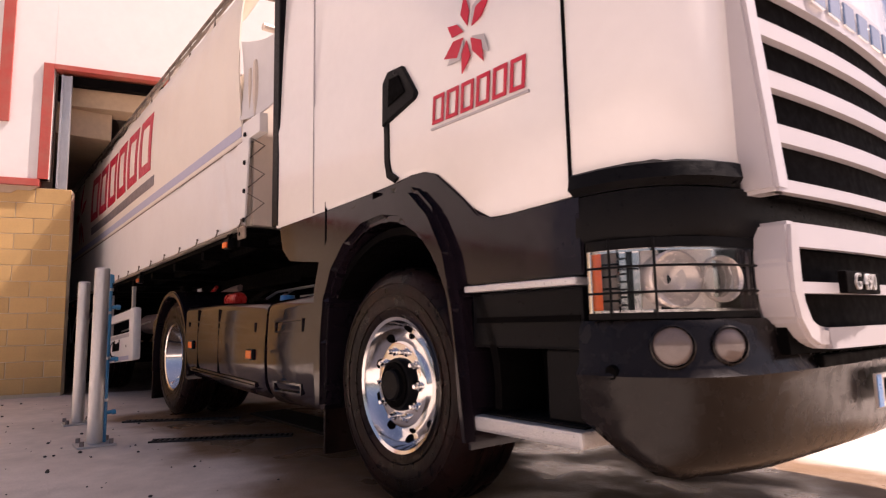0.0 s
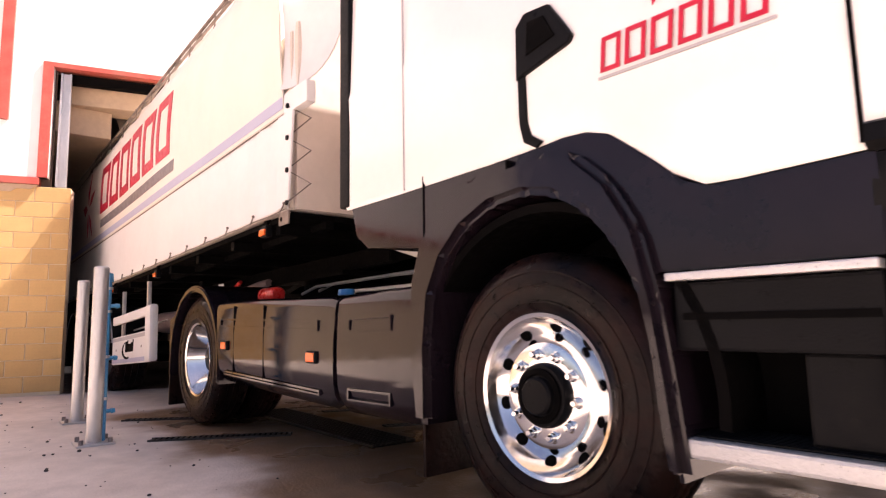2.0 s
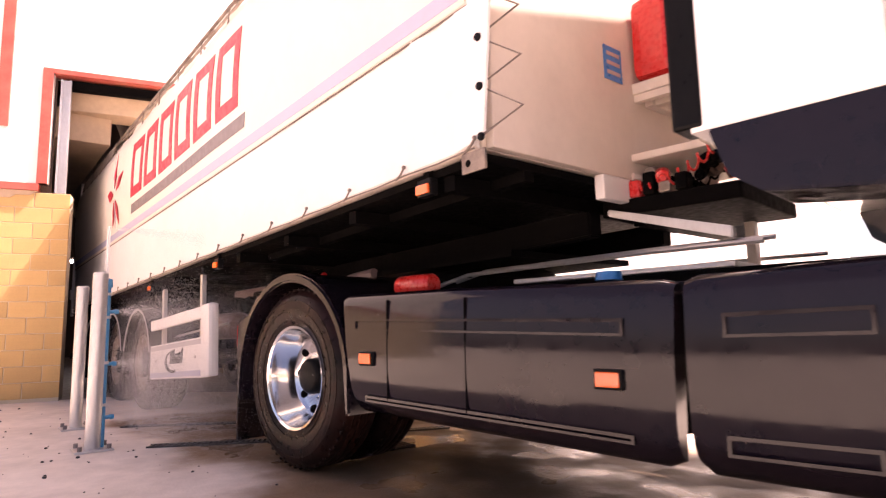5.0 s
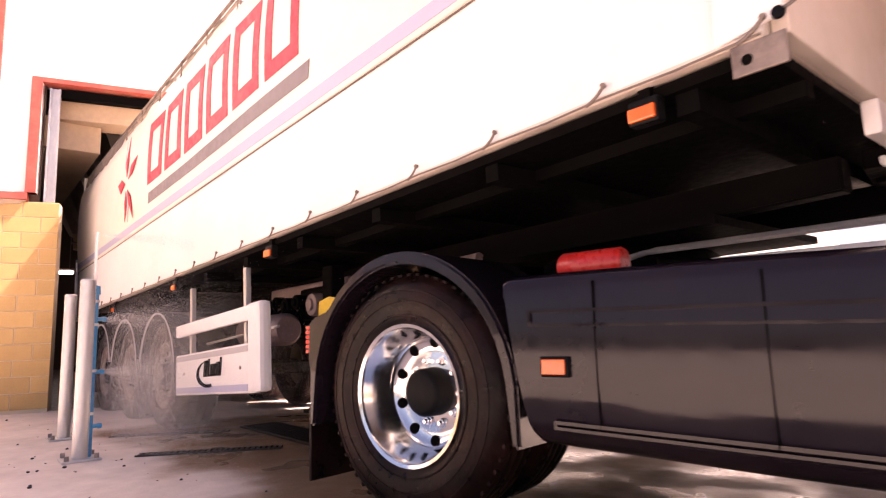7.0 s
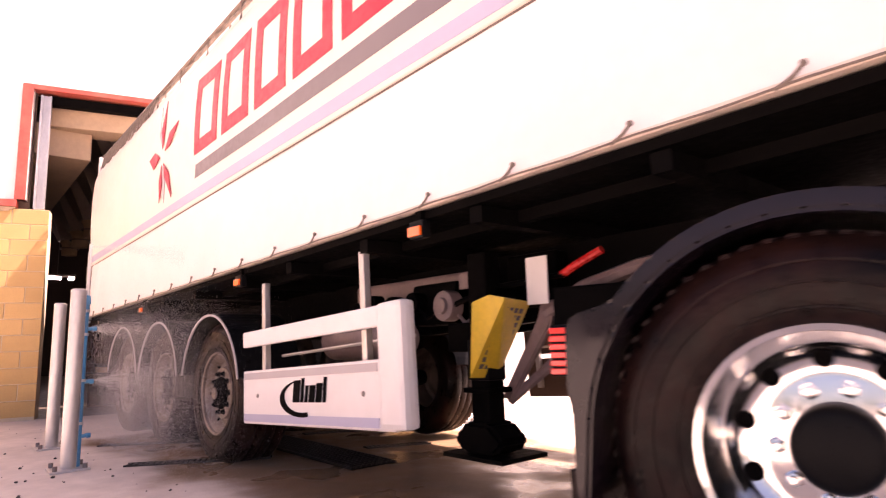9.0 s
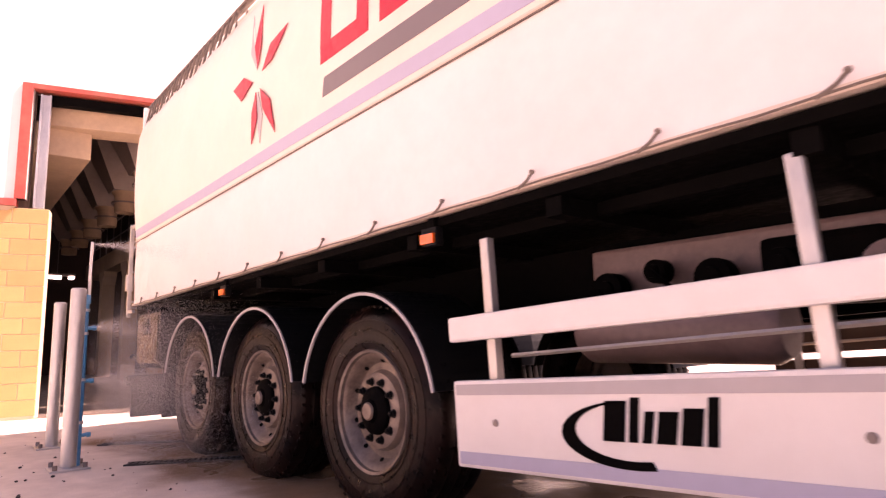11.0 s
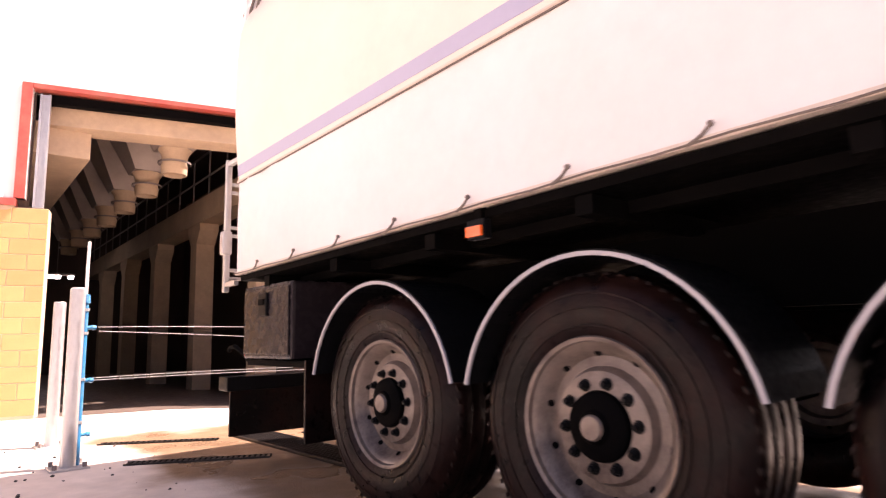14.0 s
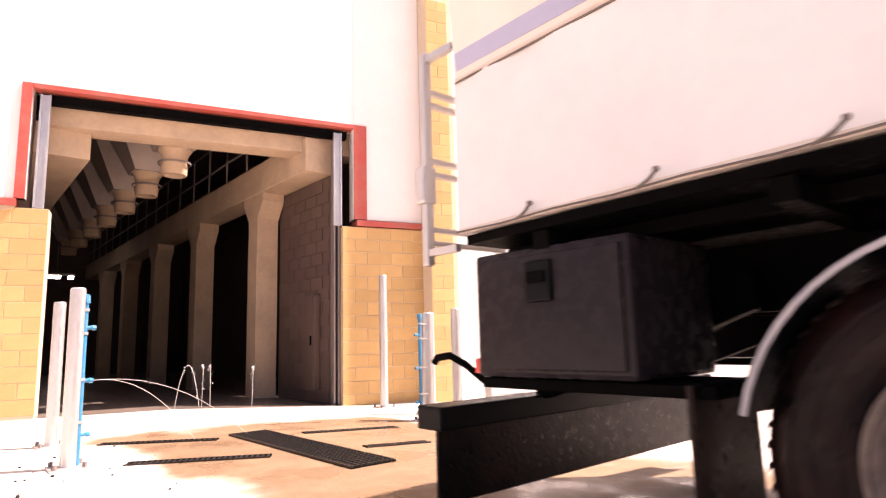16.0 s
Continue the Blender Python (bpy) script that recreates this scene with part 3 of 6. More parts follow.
    nut = part("wheel_nut", nut, metal if kind != "trailer" else PLASTIC, w, "", kind != "trailer")
    for i in range(10):
        a = 2 * math.pi * i / 10
        m = pose(rn * math.cos(a), 0, rn * math.sin(a))
        if i:
            share(nut, m, w)
        else:
            nut.matrix_basis = m
    # hand holes as dark inserts
    ra, ya = {"front": (0.246, 0.0755), "drive": (0.216, 0.193), "trailer": (0.243, 0.084)}[kind]
    tilt = {"front": 38, "drive": 20, "trailer": 45}[kind]
    ho = part("hand_hole", lathe([(0, -0.0025), (0.02, -0.0025), (0.0215, 0.0), (0.0215, 0.004), (0, 0.004)], 16), BLACK, w)
    if kind == "trailer":
        ho.data.transform(Matrix.Scale(0.6, 4))
    else:
        ho.data.transform(Matrix.Scale(1.2 if kind == "front" else 1.15, 4))
    for i in range(10):
        a = 2 * math.pi * (i + 0.5) / 10
        m = Matrix.Rotation(-a, 4, "Y") @ Matrix.Translation((ra, ya, 0)) @ Matrix.Rotation(radians(-tilt), 4, "Z")
        if i:
            share(ho, m, w)
        else:
            ho.matrix_basis = m
    ROLLING.append((w, home, side))
    return w


ROLLING = []
WHEEL_R = 0.525


def star(parent, cx, cz, r, y):
    """Six-pointed emblem in plain shapes: red darts with grey shadows behind."""
    for shade in (0, 1):
        for k, (a, ln, wd) in enumerate(((95, 1.0, 0.2), (38, 1.05, 0.22), (150, 0.85, 0.2), (200, 0.95, 0.3), (255, 0.95, 0.22), (300, 1.0, 0.22))):
            a = radians(a + (14 if shade else 0))
            d, n = Vector((math.cos(a), math.sin(a))), Vector((-math.sin(a), math.cos(a)))
            p = [d * 0.18, d * 0.55 + n * wd, d * ln, d * 0.5 - n * wd * 0.55]
            if shade and k % 2 == 0:
                continue
            b = prism([(cx + r * q.x, cz + r * q.y) for q in p], y + (0.002 if shade else 0.0), y + 0.004)
            part("emblem_ray", b, GREY if shade else RED, parent, "grey emblem ray" if shade else "red emblem ray")


def word_shapes(parent, x0, x1, z0, z1, slope, y, n=6, skew=0.1, stroke=0.17):
    """Brand lettering as plain hollow red blocks."""
    w = (x1 - x0) / n
    for i in range(n):
        a, b = x0 + i * w + w * 0.1, x0 + (i + 1) * w - w * 0.1
        t = min(b - a, z1 - z0) * stroke * 1.2
        b0 = bmesh.new()

        def P(x, z):
            return (x + (z - z0) * skew, z + slope * (x - x0))

        for q in ([(a, z0), (b, z0), (b, z0 + t), (a, z0 + t)], [(a, z1 - t), (b, z1 - t), (b, z1), (a, z1)],
                  [(a, z0 + t), (a + t, z0 + t), (a + t, z1 - t), (a, z1 - t)], [(b - t, z0 + t), (b, z0 + t), (b, z1 - t), (b - t, z1 - t)]):
            prism([P(*v) for v in q], y, y + 0.003, 0, b0)
        part("lettering_block", b0, RED, parent, "plain red printed block")


NOSE = pose(-0.065, 0, 0)


def sweep(x):
    """Draws the rounded front corner back."""
    f = min(max((x - 5.6) / 0.3, 0), 1)
    return x - 0.065 * f * f * (3 - 2 * f)


def cab_outline(inset=0.0):
    """Plan of the cab from its rear near corner round the front to the far side."""
    near = [(3.12, 0.0)] + [(3.3 + 0.1 * i, 0.0) for i in range(22)] + [(5.5, 0.0), (5.6, 0.006), (5.68, 0.02), (5.76, 0.05), (5.83, 0.1), (5.88, 0.17), (5.915, 0.26), (5.94, 0.4), (5.965, 0.7), (5.98, 1.0), (5.985, 1.25)]
    pts = near + [(x, 2.5 - y) for x, y in reversed(near[:-1])]
    return [(sweep(x) - inset * 0.4, y + inset * (1 if y < 1.25 else -1) * (0 if abs(y - 1.25) < 0.01 else 1)) for x, y in pts]


def bottom_line(x):
    """Lower edge of the white cab side."""
    k = [(3.0, 1.405), (3.6, 1.412), (4.2, 1.425), (4.45, 1.435), (4.6, 1.447), (4.69, 1.442), (4.78, 1.415), (4.95, 1.28), (5.03, 1.205), (5.11, 1.175), (5.5, 1.19), (5.75, 1.205), (6.1, 1.23)]
    for (a, za), (b, zb) in zip(k, k[1:]):
        if a <= x <= b:
            return za + (zb - za) * (x - a) / (b - a)
    return k[-1][1]


def ring_shell(levels, bm=None):
    """Skin through closed rings of points."""
    own = bmesh.new()
    rows = [[own.verts.new(p) for p in lv] for lv in levels]
    n = len(rows[0])
    for a, b in zip(rows, rows[1:]):
        for i in range(n):
            own.faces.new((a[i], a[(i + 1) % n], b[(i + 1) % n], b[i]))
    own.faces.new(rows[0]), own.faces.new(rows[-1])
    return merge(own, bm)


def tractor():
    T = empty("tractor_unit", "white and charcoal road tractor with polished aluminium wheels", "lorry")
    rings = []
    for k, (dz, ins) in enumerate(((0.0, 0.012), (0.02, 0.0), (0.35, 0.0), (0.62, -0.004), (0.66, 0.004), (1.15, 0.02), (2.1, 0.06), (2.62, 0.2))):
        o = cab_outline(ins)
        z = lambda x: bottom_line(x) + dz if k < 2 else 1.5 + dz if k < 3 else 1.4 + dz
        rings.append([(x - (0.07 * max(0, dz - 0.6) if x > 5.6 else 0), y, z(x)) for x, y in o])
    cab = part("cab_body", ring_shell(rings), WHITE, T, "glossy white cab", True)
    # rear edge seal and door gaps
    part("rear_edge_seal", box(3.06, 3.16, -0.006, 0.14, 1.42, 3.5, 0.012), PLASTIC, T, "black strip at the cab's rear edge")
    part("cab_rear_wall", box(3.08, 3.117, 0.142, 2.49, 1.42, 3.5, 0.01), CREAM, T, "cream cab rear wall")
    part("door_gap", box(3.65, 3.655, -0.006, 0.004, 1.42, 3.2), GREY, T)
    part("door_gap", box(5.487, 5.497, -0.008, 0.006, 1.205, 3.2), BLACK, T)
    part("door_gap", prism([(4.4, 1.79), (4.436, 1.79), (4.44, 1.54), (4.457, 1.485), (4.51, 1.45), (4.48, 1.43), (4.42, 1.465), (4.402, 1.54)], -0.01, 0.004, 0.002), PLASTIC, T, "black door edge seal")
    h = part("door_handle", prism([(4.4, 1.71), (4.405, 1.92), (4.45, 1.965), (4.57, 1.955), (4.67, 1.8), (4.655, 1.775), (4.44, 1.725)], -0.02, 0.01, 0.004), PLASTIC, T, "black door handle cup")
    part("grip", prism([(4.46, 1.79), (4.47, 1.92), (4.55, 1.915), (4.6, 1.82)], -0.026, -0.0205, 0.002), BLACK, h)
    part("crease", prism([(3.6, 2.0), (4.36, 2.02), (4.36, 2.025), (3.6, 2.006)], -0.003, 0.002), WHITE, T)
    word_shapes(T, 4.765, 5.32, 1.62, 1.74, -0.02, -0.009)
    part("underline", prism([(4.765, 1.597), (5.33, 1.587), (5.33, 1.596), (4.765, 1.606)], -0.009, 0.0), GREY, T)
    star(T, 5.02, 1.93, 0.17, -0.012)
    # charcoal lower body behind arch and steps
    top = [(3.17, 1.405), (3.6, 1.409), (4.2, 1.422), (4.45, 1.432), (4.6, 1.444), (4.69, 1.439), (4.78, 1.412), (4.95, 1.277), (5.03, 1.202), (5.11, 1.173), (5.3, 1.178), (5.52, 1.185)]
    low = [(5.52, 0.935), (4.92, 0.935), (4.87, 1.02), (4.77, 1.16), (4.66, 1.24), (4.5, 1.27), (4.3, 1.27), (4.12, 1.22), (3.98, 1.13), (3.9, 1.04), (3.8, 1.13), (3.32, 1.18), (3.22, 1.25)]
    part("lower_panel", prism(top + low, 0.004, 0.3, 0.006), CHARCOAL, T, "charcoal lower cab panel")
    part("panel_joint", box(3.79, 3.796, -0.001, 0.01, 1.16, 1.46), BLACK, T)
    # front wheel arch
    f = [(3.76, 0.36), (3.72, 0.7), (3.735, 0.98), (3.8, 1.15), (3.94, 1.31), (4.14, 1.38), (4.5, 1.405), (4.66, 1.375), (4.8, 1.25), (4.9, 1.08), (4.955, 0.85), (4.99, 0.6), (5.02, 0.33), (4.95, 0.33)]
    inner = [(4.925, 0.5), (4.91, 0.7), (4.87, 0.9), (4.79, 1.05), (4.69, 1.16), (4.56, 1.235), (4.43, 1.26), (4.26, 1.245), (4.1, 1.175), (3.97, 1.06), (3.89, 0.91), (3.86, 0.7), (3.86, 0.36)]
    part("front_fender", prism(f + inner, -0.05, 0.36, 0.028), CHARCOAL, T, "charcoal wheel arch")
    part("far_fender", prism(f + inner, 2.14, 2.545, 0.02), CHARCOAL, T, "charcoal wheel arch")
    part("far_lower_panel", prism(top + low, 2.2, 2.496, 0.006), CHARCOAL, T, "charcoal lower cab panel")
    part("far_step_box", box(4.97, 5.5, 2.2, 2.5, 0.4, 0.93, 0.02), PLASTIC, T)
    part("fender_joint", box(4.36, 4.366, -0.048, 0.0, 1.3, 1.405), BLACK, T)
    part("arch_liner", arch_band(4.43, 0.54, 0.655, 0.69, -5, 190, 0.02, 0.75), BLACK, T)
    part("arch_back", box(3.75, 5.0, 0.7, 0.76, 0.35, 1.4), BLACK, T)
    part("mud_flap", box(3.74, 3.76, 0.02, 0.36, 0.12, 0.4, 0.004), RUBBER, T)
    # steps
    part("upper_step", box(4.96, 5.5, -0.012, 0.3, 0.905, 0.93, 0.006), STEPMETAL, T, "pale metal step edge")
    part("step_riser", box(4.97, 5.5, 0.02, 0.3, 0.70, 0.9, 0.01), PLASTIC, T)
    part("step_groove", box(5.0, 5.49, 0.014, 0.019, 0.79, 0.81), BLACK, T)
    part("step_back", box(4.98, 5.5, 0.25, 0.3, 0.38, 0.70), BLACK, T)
    part("step_side", box(5.3, 5.48, 0.06, 0.25, 0.46, 0.7, 0.01), PLASTIC, T)
    st = part("lower_step", box(4.99, 5.5, -0.014, 0.22, 0.40, 0.455, 0.012), STEPMETAL, T, "pale metal step with a dark ribbed tread")
    tread = part("tread_rib", box(5.01, 5.48, -0.006, 0.006, 0.4555, 0.463, 0.002), PLASTIC, st)
    tread.matrix_basis = pose(0, 0.03, 0)
    for i in range(1, 10):
        share(tread, pose(0, 0.03 + 0.019 * i, 0), st)
    # bumper and corner
    def corner_ring(z, grow, x0=5.5, lean=0.0):
        near = [(x0, 0.0), (5.6, 0.004), (5.7, 0.02), (5.79, 0.055), (5.86, 0.11), (5.91, 0.19), (5.945, 0.3), (5.965, 0.45), (5.98, 0.8), (5.99, 1.25)]
        p = [(x, y - grow if x < 5.95 else y) for x, y in near]
        p = [(x + (grow if x > 5.85 else 0) + lean * max(0, (x - 5.5)), y) for x, y in p]
        full = p + [(x, 2.5 - y) for x, y in reversed(p[:-1])]
        return [(sweep(x), y, z) for x, y in full]
    def low_ring(z, grow):
        return [(x, y, q + (0.5 - z) * 0.85 * max(0, 1 - (x - 5.5) / 0.24) ** 2) for x, y, q in corner_ring(z, grow)]
    part("bumper", ring_shell([low_ring(0.34, -0.06), low_ring(0.36, -0.03), low_ring(0.39, -0.005), low_ring(0.45, 0.012), corner_ring(0.6, 0.02), corner_ring(0.63, 0.03), corner_ring(0.66, 0.012), corner_ring(0.765, 0.005), corner_ring(0.79, -0.01)]), BUMPER, T, "charcoal front bumper", True)
    part("headlight_recess", ring_shell([corner_ring(0.791, -0.05), corner_ring(1.03, -0.05)]), BLACK, T)
    part("corner_trim", ring_shell([corner_ring(1.031, -0.012), corner_ring(1.06, 0.0), corner_ring(1.178, -0.008)]), PLASTIC, T, "black trim under the white cab", True)
    vis = ring_shell([[(x, y, z) for x, y, _ in corner_ring(0, g)] for z, g in ((1.18, 0.0), (1.2, 0.03), (1.245, 0.02), (1.265, -0.02))])
    bmesh.ops.delete(vis, geom=[v for v in vis.verts if v.co.y > 0.36], context="VERTS")
    part("corner_deflector", vis, PLASTIC, T, "black corner air deflector", True)
    for side in (0, 1):
        Y = (lambda y: 2.5 - y) if side else (lambda y: y)
        hl = empty("headlight")
        hl.parent = T
        hl.matrix_basis = pose(-0.015, 0, -0.03)
        path = [(5.56, -0.002), (5.64, 0.006), (5.72, 0.026), (5.8, 0.06), (5.865, 0.115), (5.91, 0.19), (5.94, 0.29), (5.955, 0.38)]
        path = [(sweep(x), y) for x, y in path]
        def at(k):
            i = min(int(k), 6)
            return tuple(path[i][c] + (path[i + 1][c] - path[i][c]) * (k - i) for c in (0, 1))
        def cut(a, b):
            return [at(a)] + [path[i] for i in range(8) if a < i < b] + [at(b)]
        def strip(name, i0, i1, z0, z1, material, inset, label="", parent=hl):
            b = bmesh.new()
            lo = [b.verts.new((x - inset * 0.5, Y(y + inset), z0)) for x, y in cut(i0, i1)]
            hi = [b.verts.new((x - inset * 0.5, Y(y + inset), z1)) for x, y in cut(i0, i1)]
            lo2 = [b.verts.new((v.co.x - 0.012, v.co.y + (0.006 if not side else -0.006), z0)) for v in lo]
            hi2 = [b.verts.new((v.co.x - 0.012, v.co.y + (0.006 if not side else -0.006), z1)) for v in hi]
            n = len(lo)
            for i in range(n - 1):
                b.faces.new((lo[i], lo[i + 1], hi[i + 1], hi[i])), b.faces.new((lo2[i], lo2[i + 1], hi2[i + 1], hi2[i]))
                b.faces.new((lo[i], lo[i + 1], lo2[i + 1], lo2[i])), b.faces.new((hi[i], hi[i + 1], hi2[i + 1], hi2[i]))
            for i in (0, n - 1):
                b.faces.new((lo[i], hi[i], hi2[i], lo2[i]))
            return part(name, b, material, parent, label, True)
        strip("reflector", 2.3, 6.75, 0.845, 1.028, LAMPBOWL, 0.03, "pale silver lamp bowl")
        strip("chrome_edge", 0.0, 0.12, 0.842, 1.03, ALLOY, 0.006, "chrome lamp edge")
        strip("indicator", 0.14, 0.55, 0.842, 1.03, AMBER, 0.012, "amber indicator strip")
        for k in range(5):
            strip("lamp_rib", 0.56, 1.3, 0.846 + k * 0.037, 0.875 + k * 0.037, STEELRIM, 0.03, "dull ribbed insert")
        for k in range(8):
            strip("light_ring", 1.32, 1.66, 0.845 + k * 0.0231, 0.862 + k * 0.0231, ALLOY, 0.016, "ribbed chrome light column")
        strip("dark_arc", 1.68, 1.95, 0.845, 1.03, PLASTIC, 0.02)
        strip("chrome_arc", 1.97, 2.27, 0.845, 1.03, ALLOY, 0.02, "chrome arc")
        strip("dark_arc", 6.77, 7.0, 0.845, 1.03, PLASTIC, 0.012)
        strip("chrome_edge", 0.1, 6.9, 0.842, 0.85, ALLOY, 0.008, "chrome lamp edge")
        strip("chrome_edge", 0.1, 6.9, 1.022, 1.03, ALLOY, 0.008, "chrome lamp edge")
        strip("bezel", 0, 7, 1.03, 1.06, PLASTIC, -0.004, "black lamp bezel")
        strip("bezel", 0, 7, 0.823, 0.842, PLASTIC, -0.004, "black lamp bezel")
        for x, y, r in ((5.785, 0.1, 0.085), (5.85, 0.24, 0.07)):
            m = Matrix.Translation((x - 0.012, Y(y + 0.012), 0.937)) @ Matrix.Rotation(radians(62 if not side else 118), 4, "Z")
            part("projector", lathe([(0, 0.012), (r * 0.5, 0.004), (r * 0.85, -0.016), (r * 0.93, -0.022), (r, -0.016), (r, 0.05)], 32, None, m), LAMPBOWL, hl, "round pale projector lens", True)
        ln = strip("lens", 0, 7, 0.842, 1.03, GLASS, 0.0, "clear lamp glass")
        ln.visible_shadow = False
        gd = empty("lamp_guard")
        gd.parent = T
        gd.matrix_basis = pose(-0.015, 0, -0.03)
        for z in (0.9, 0.975):
            part("guard_bar", tube([(x + 0.012, Y(y - 0.025), z) for x, y in path], 0.004, 6), PLASTIC, gd)
        for i in (1, 3):
            x, y = path[i]
            part("guard_bar", tube([(x + 0.012, Y(y - 0.025), 0.83), (x + 0.012, Y(y - 0.025), 1.06)], 0.004, 6), PLASTIC, gd)
        for x, y, r, face in ((5.775, 0.06, 0.056, 40), (5.868, 0.2, 0.05, 60)):
            m = Matrix.Translation((x, Y(y), 0.715)) @ Matrix.Rotation(radians(face if not side else 180 - face), 4, "Z")
            part("fog_lamp", lathe([(0, -0.008), (r * 0.7, -0.006), (r * 0.94, -0.001), (r, 0.004), (r, 0.02)], 28, None, m), FOGLENS, T, "round dusty fog lamp", True)
            part("lamp_rim", lathe([(r * 1.0, 0.004), (r * 1.03, -0.006), (r * 1.12, -0.003), (r * 1.14, 0.02)], 28, None, m), BUMPER, T, "", True)
    part("tow_cover", lathe([(0, -0.006), (0.012, -0.006), (0.018, -0.01), (0.022, -0.004), (0.023, 0.004)], 20, None, Matrix.Translation((5.62, -0.012, 0.64))), BLACK, T, "black tow eye cover", True)
    # grille: silver surround with dark openings
    def band(name, z0, z1, material, out, y0=0.42, label=""):
        b = bmesh.new()
        ys = [y0 + (1.25 - y0) * i / 8 for i in range(9)]
        ys = ys + [2.5 - y for y in reversed(ys[:-1])]
        xf = lambda y: 5.955 + 0.05 * (1 - (abs(y - 1.25) / 0.85) ** 2) + out
        quad = [[(xf(y), y, z0), (xf(y) - 0.09 * (z1 - z0), y, z1)] for y in ys]
        vs = [[b.verts.new((p[0] - d, p[1], p[2])) for d in (0, 0.03) for p in q] for q in quad]
        for a, c in zip(vs, vs[1:]):
            for i, j in ((0, 1), (1, 3), (3, 2), (2, 0)):
                b.faces.new((a[i], c[i], c[j], a[j]))
        b.faces.new((vs[0][0], vs[0][1], vs[0][3], vs[0][2])), b.faces.new((vs[-1][0], vs[-1][1], vs[-1][3], vs[-1][2]))
        return part(name, b, material, T, label, True, NOSE)
    band("grille_backing", 0.68, 1.0, BLACK, 0.045)
    band("grille_backing", 1.15, 1.95, BLACK, 0.05)
    for z0, z1, y0 in ((0.69, 0.755, 0.6), (0.86, 0.895, 0.43), (1.0, 1.075, 0.4)):
        band("lower_grille_bar", z0, z1, SILVER, 0.075, y0, "silver grille bar")
    for z0, z1 in ((1.16, 1.2), (1.32, 1.38), (1.5, 1.56), (1.68, 1.74), (1.86, 2.05)):
        band("upper_grille_bar", z0, z1, SILVER, 0.085 - 0.09 * (z0 - 1.15), 0.36, "silver grille bar")
    for yy in (0.38, 2.06):
        loop = [(0.38, 1.075), (0.365, 0.95), (0.37, 0.86), (0.4, 0.78), (0.46, 0.72), (0.53, 0.694), (0.62, 0.69), (0.62, 0.755), (0.55, 0.762), (0.49, 0.79), (0.455, 0.84), (0.445, 0.92), (0.445, 1.075)]
        gs = prism(loop, -6.045, -5.93, 0.012)
        bmesh.ops.transform(gs, matrix=Matrix.Rotation(radians(90), 4, "Z"), verts=gs.verts)
        if yy > 1:
            bmesh.ops.transform(gs, matrix=Matrix.Translation((0, 2.5, 0)) @ Matrix.Diagonal((1, -1, 1, 1)), verts=gs.verts)
        part("grille_side", gs, SILVER, T, "rounded silver grille surround", at=NOSE)
        part("grille_side", prism([(5.93, 1.16), (6.04, 1.16), (5.965, 2.05), (5.85, 2.05)], yy - 0.04, yy + 0.05, 0.012), SILVER, T, "silver grille surround", at=NOSE)
    part("badge_plate", box(6.075, 6.1, 0.62, 0.92, 0.86, 0.93, 0.006), BLACK, T, "black model badge", at=NOSE)
    words = bpy.data.curves.new("badge_lettering", "FONT")
    words.body, words.size, words.extrude, words.align_x, words.align_y = "G 490", 0.075, 0.003, "CENTER", "CENTER"
    words.materials.append(STEPMETAL)
    bl = new("badge_lettering", words)
    bl.parent = T
    bl.matrix_basis = Matrix.Translation((6.039, 0.77, 0.895)) @ Matrix.Rotation(radians(90), 4, "Z") @ Matrix.Rotation(radians(90), 4, "X")
    bl["label"] = "pale raised lettering"
    for i in range(6):
        part("badge_bar", box(5.99, 6.03, 0.8 + i * 0.15, 0.91 + i * 0.15, 1.9, 2.0, 0.008), ALLOY, T, "plain chrome bar", at=NOSE)
    pl = part("number_plate", box(6.03, 6.04, 0.98, 1.5, 0.47, 0.59, 0.006), WHITELENS, T, "white number plate with plain bars", at=NOSE)
    part("blue_band", box(6.041, 6.043, 0.985, 1.03, 0.475, 0.585), BLUEPLASTIC, pl)
    for i in range(5):
        part("plate_bar", box(6.041, 6.043, 1.06 + i * 0.085, 1.12 + i * 0.085, 0.49, 0.57), BLACK, pl)
    part("bumper_vent", box(5.98, 6.015, 0.62, 1.88, 0.63, 0.67, 0.008), BLACK, T, at=NOSE)
    # chassis and drive axle side
    for y in (0.78, 1.66):
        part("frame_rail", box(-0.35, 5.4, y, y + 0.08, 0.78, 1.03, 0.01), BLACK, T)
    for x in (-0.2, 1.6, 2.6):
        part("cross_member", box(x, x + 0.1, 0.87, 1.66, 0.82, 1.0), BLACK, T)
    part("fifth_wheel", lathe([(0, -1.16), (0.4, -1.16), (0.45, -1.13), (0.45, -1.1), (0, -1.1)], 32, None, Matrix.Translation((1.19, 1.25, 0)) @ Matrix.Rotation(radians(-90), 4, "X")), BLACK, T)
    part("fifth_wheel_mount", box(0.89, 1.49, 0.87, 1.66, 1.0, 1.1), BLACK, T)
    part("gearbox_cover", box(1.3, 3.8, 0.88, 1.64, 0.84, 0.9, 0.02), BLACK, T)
    # added plate: keeps sun from the cab gap off the ground below
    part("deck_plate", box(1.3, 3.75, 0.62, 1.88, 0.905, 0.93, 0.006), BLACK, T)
    part("catwalk", box(1.75, 2.95, 0.8, 1.75, 1.035, 1.06, 0.005), STEPMETAL, T, "pale ribbed catwalk plate")
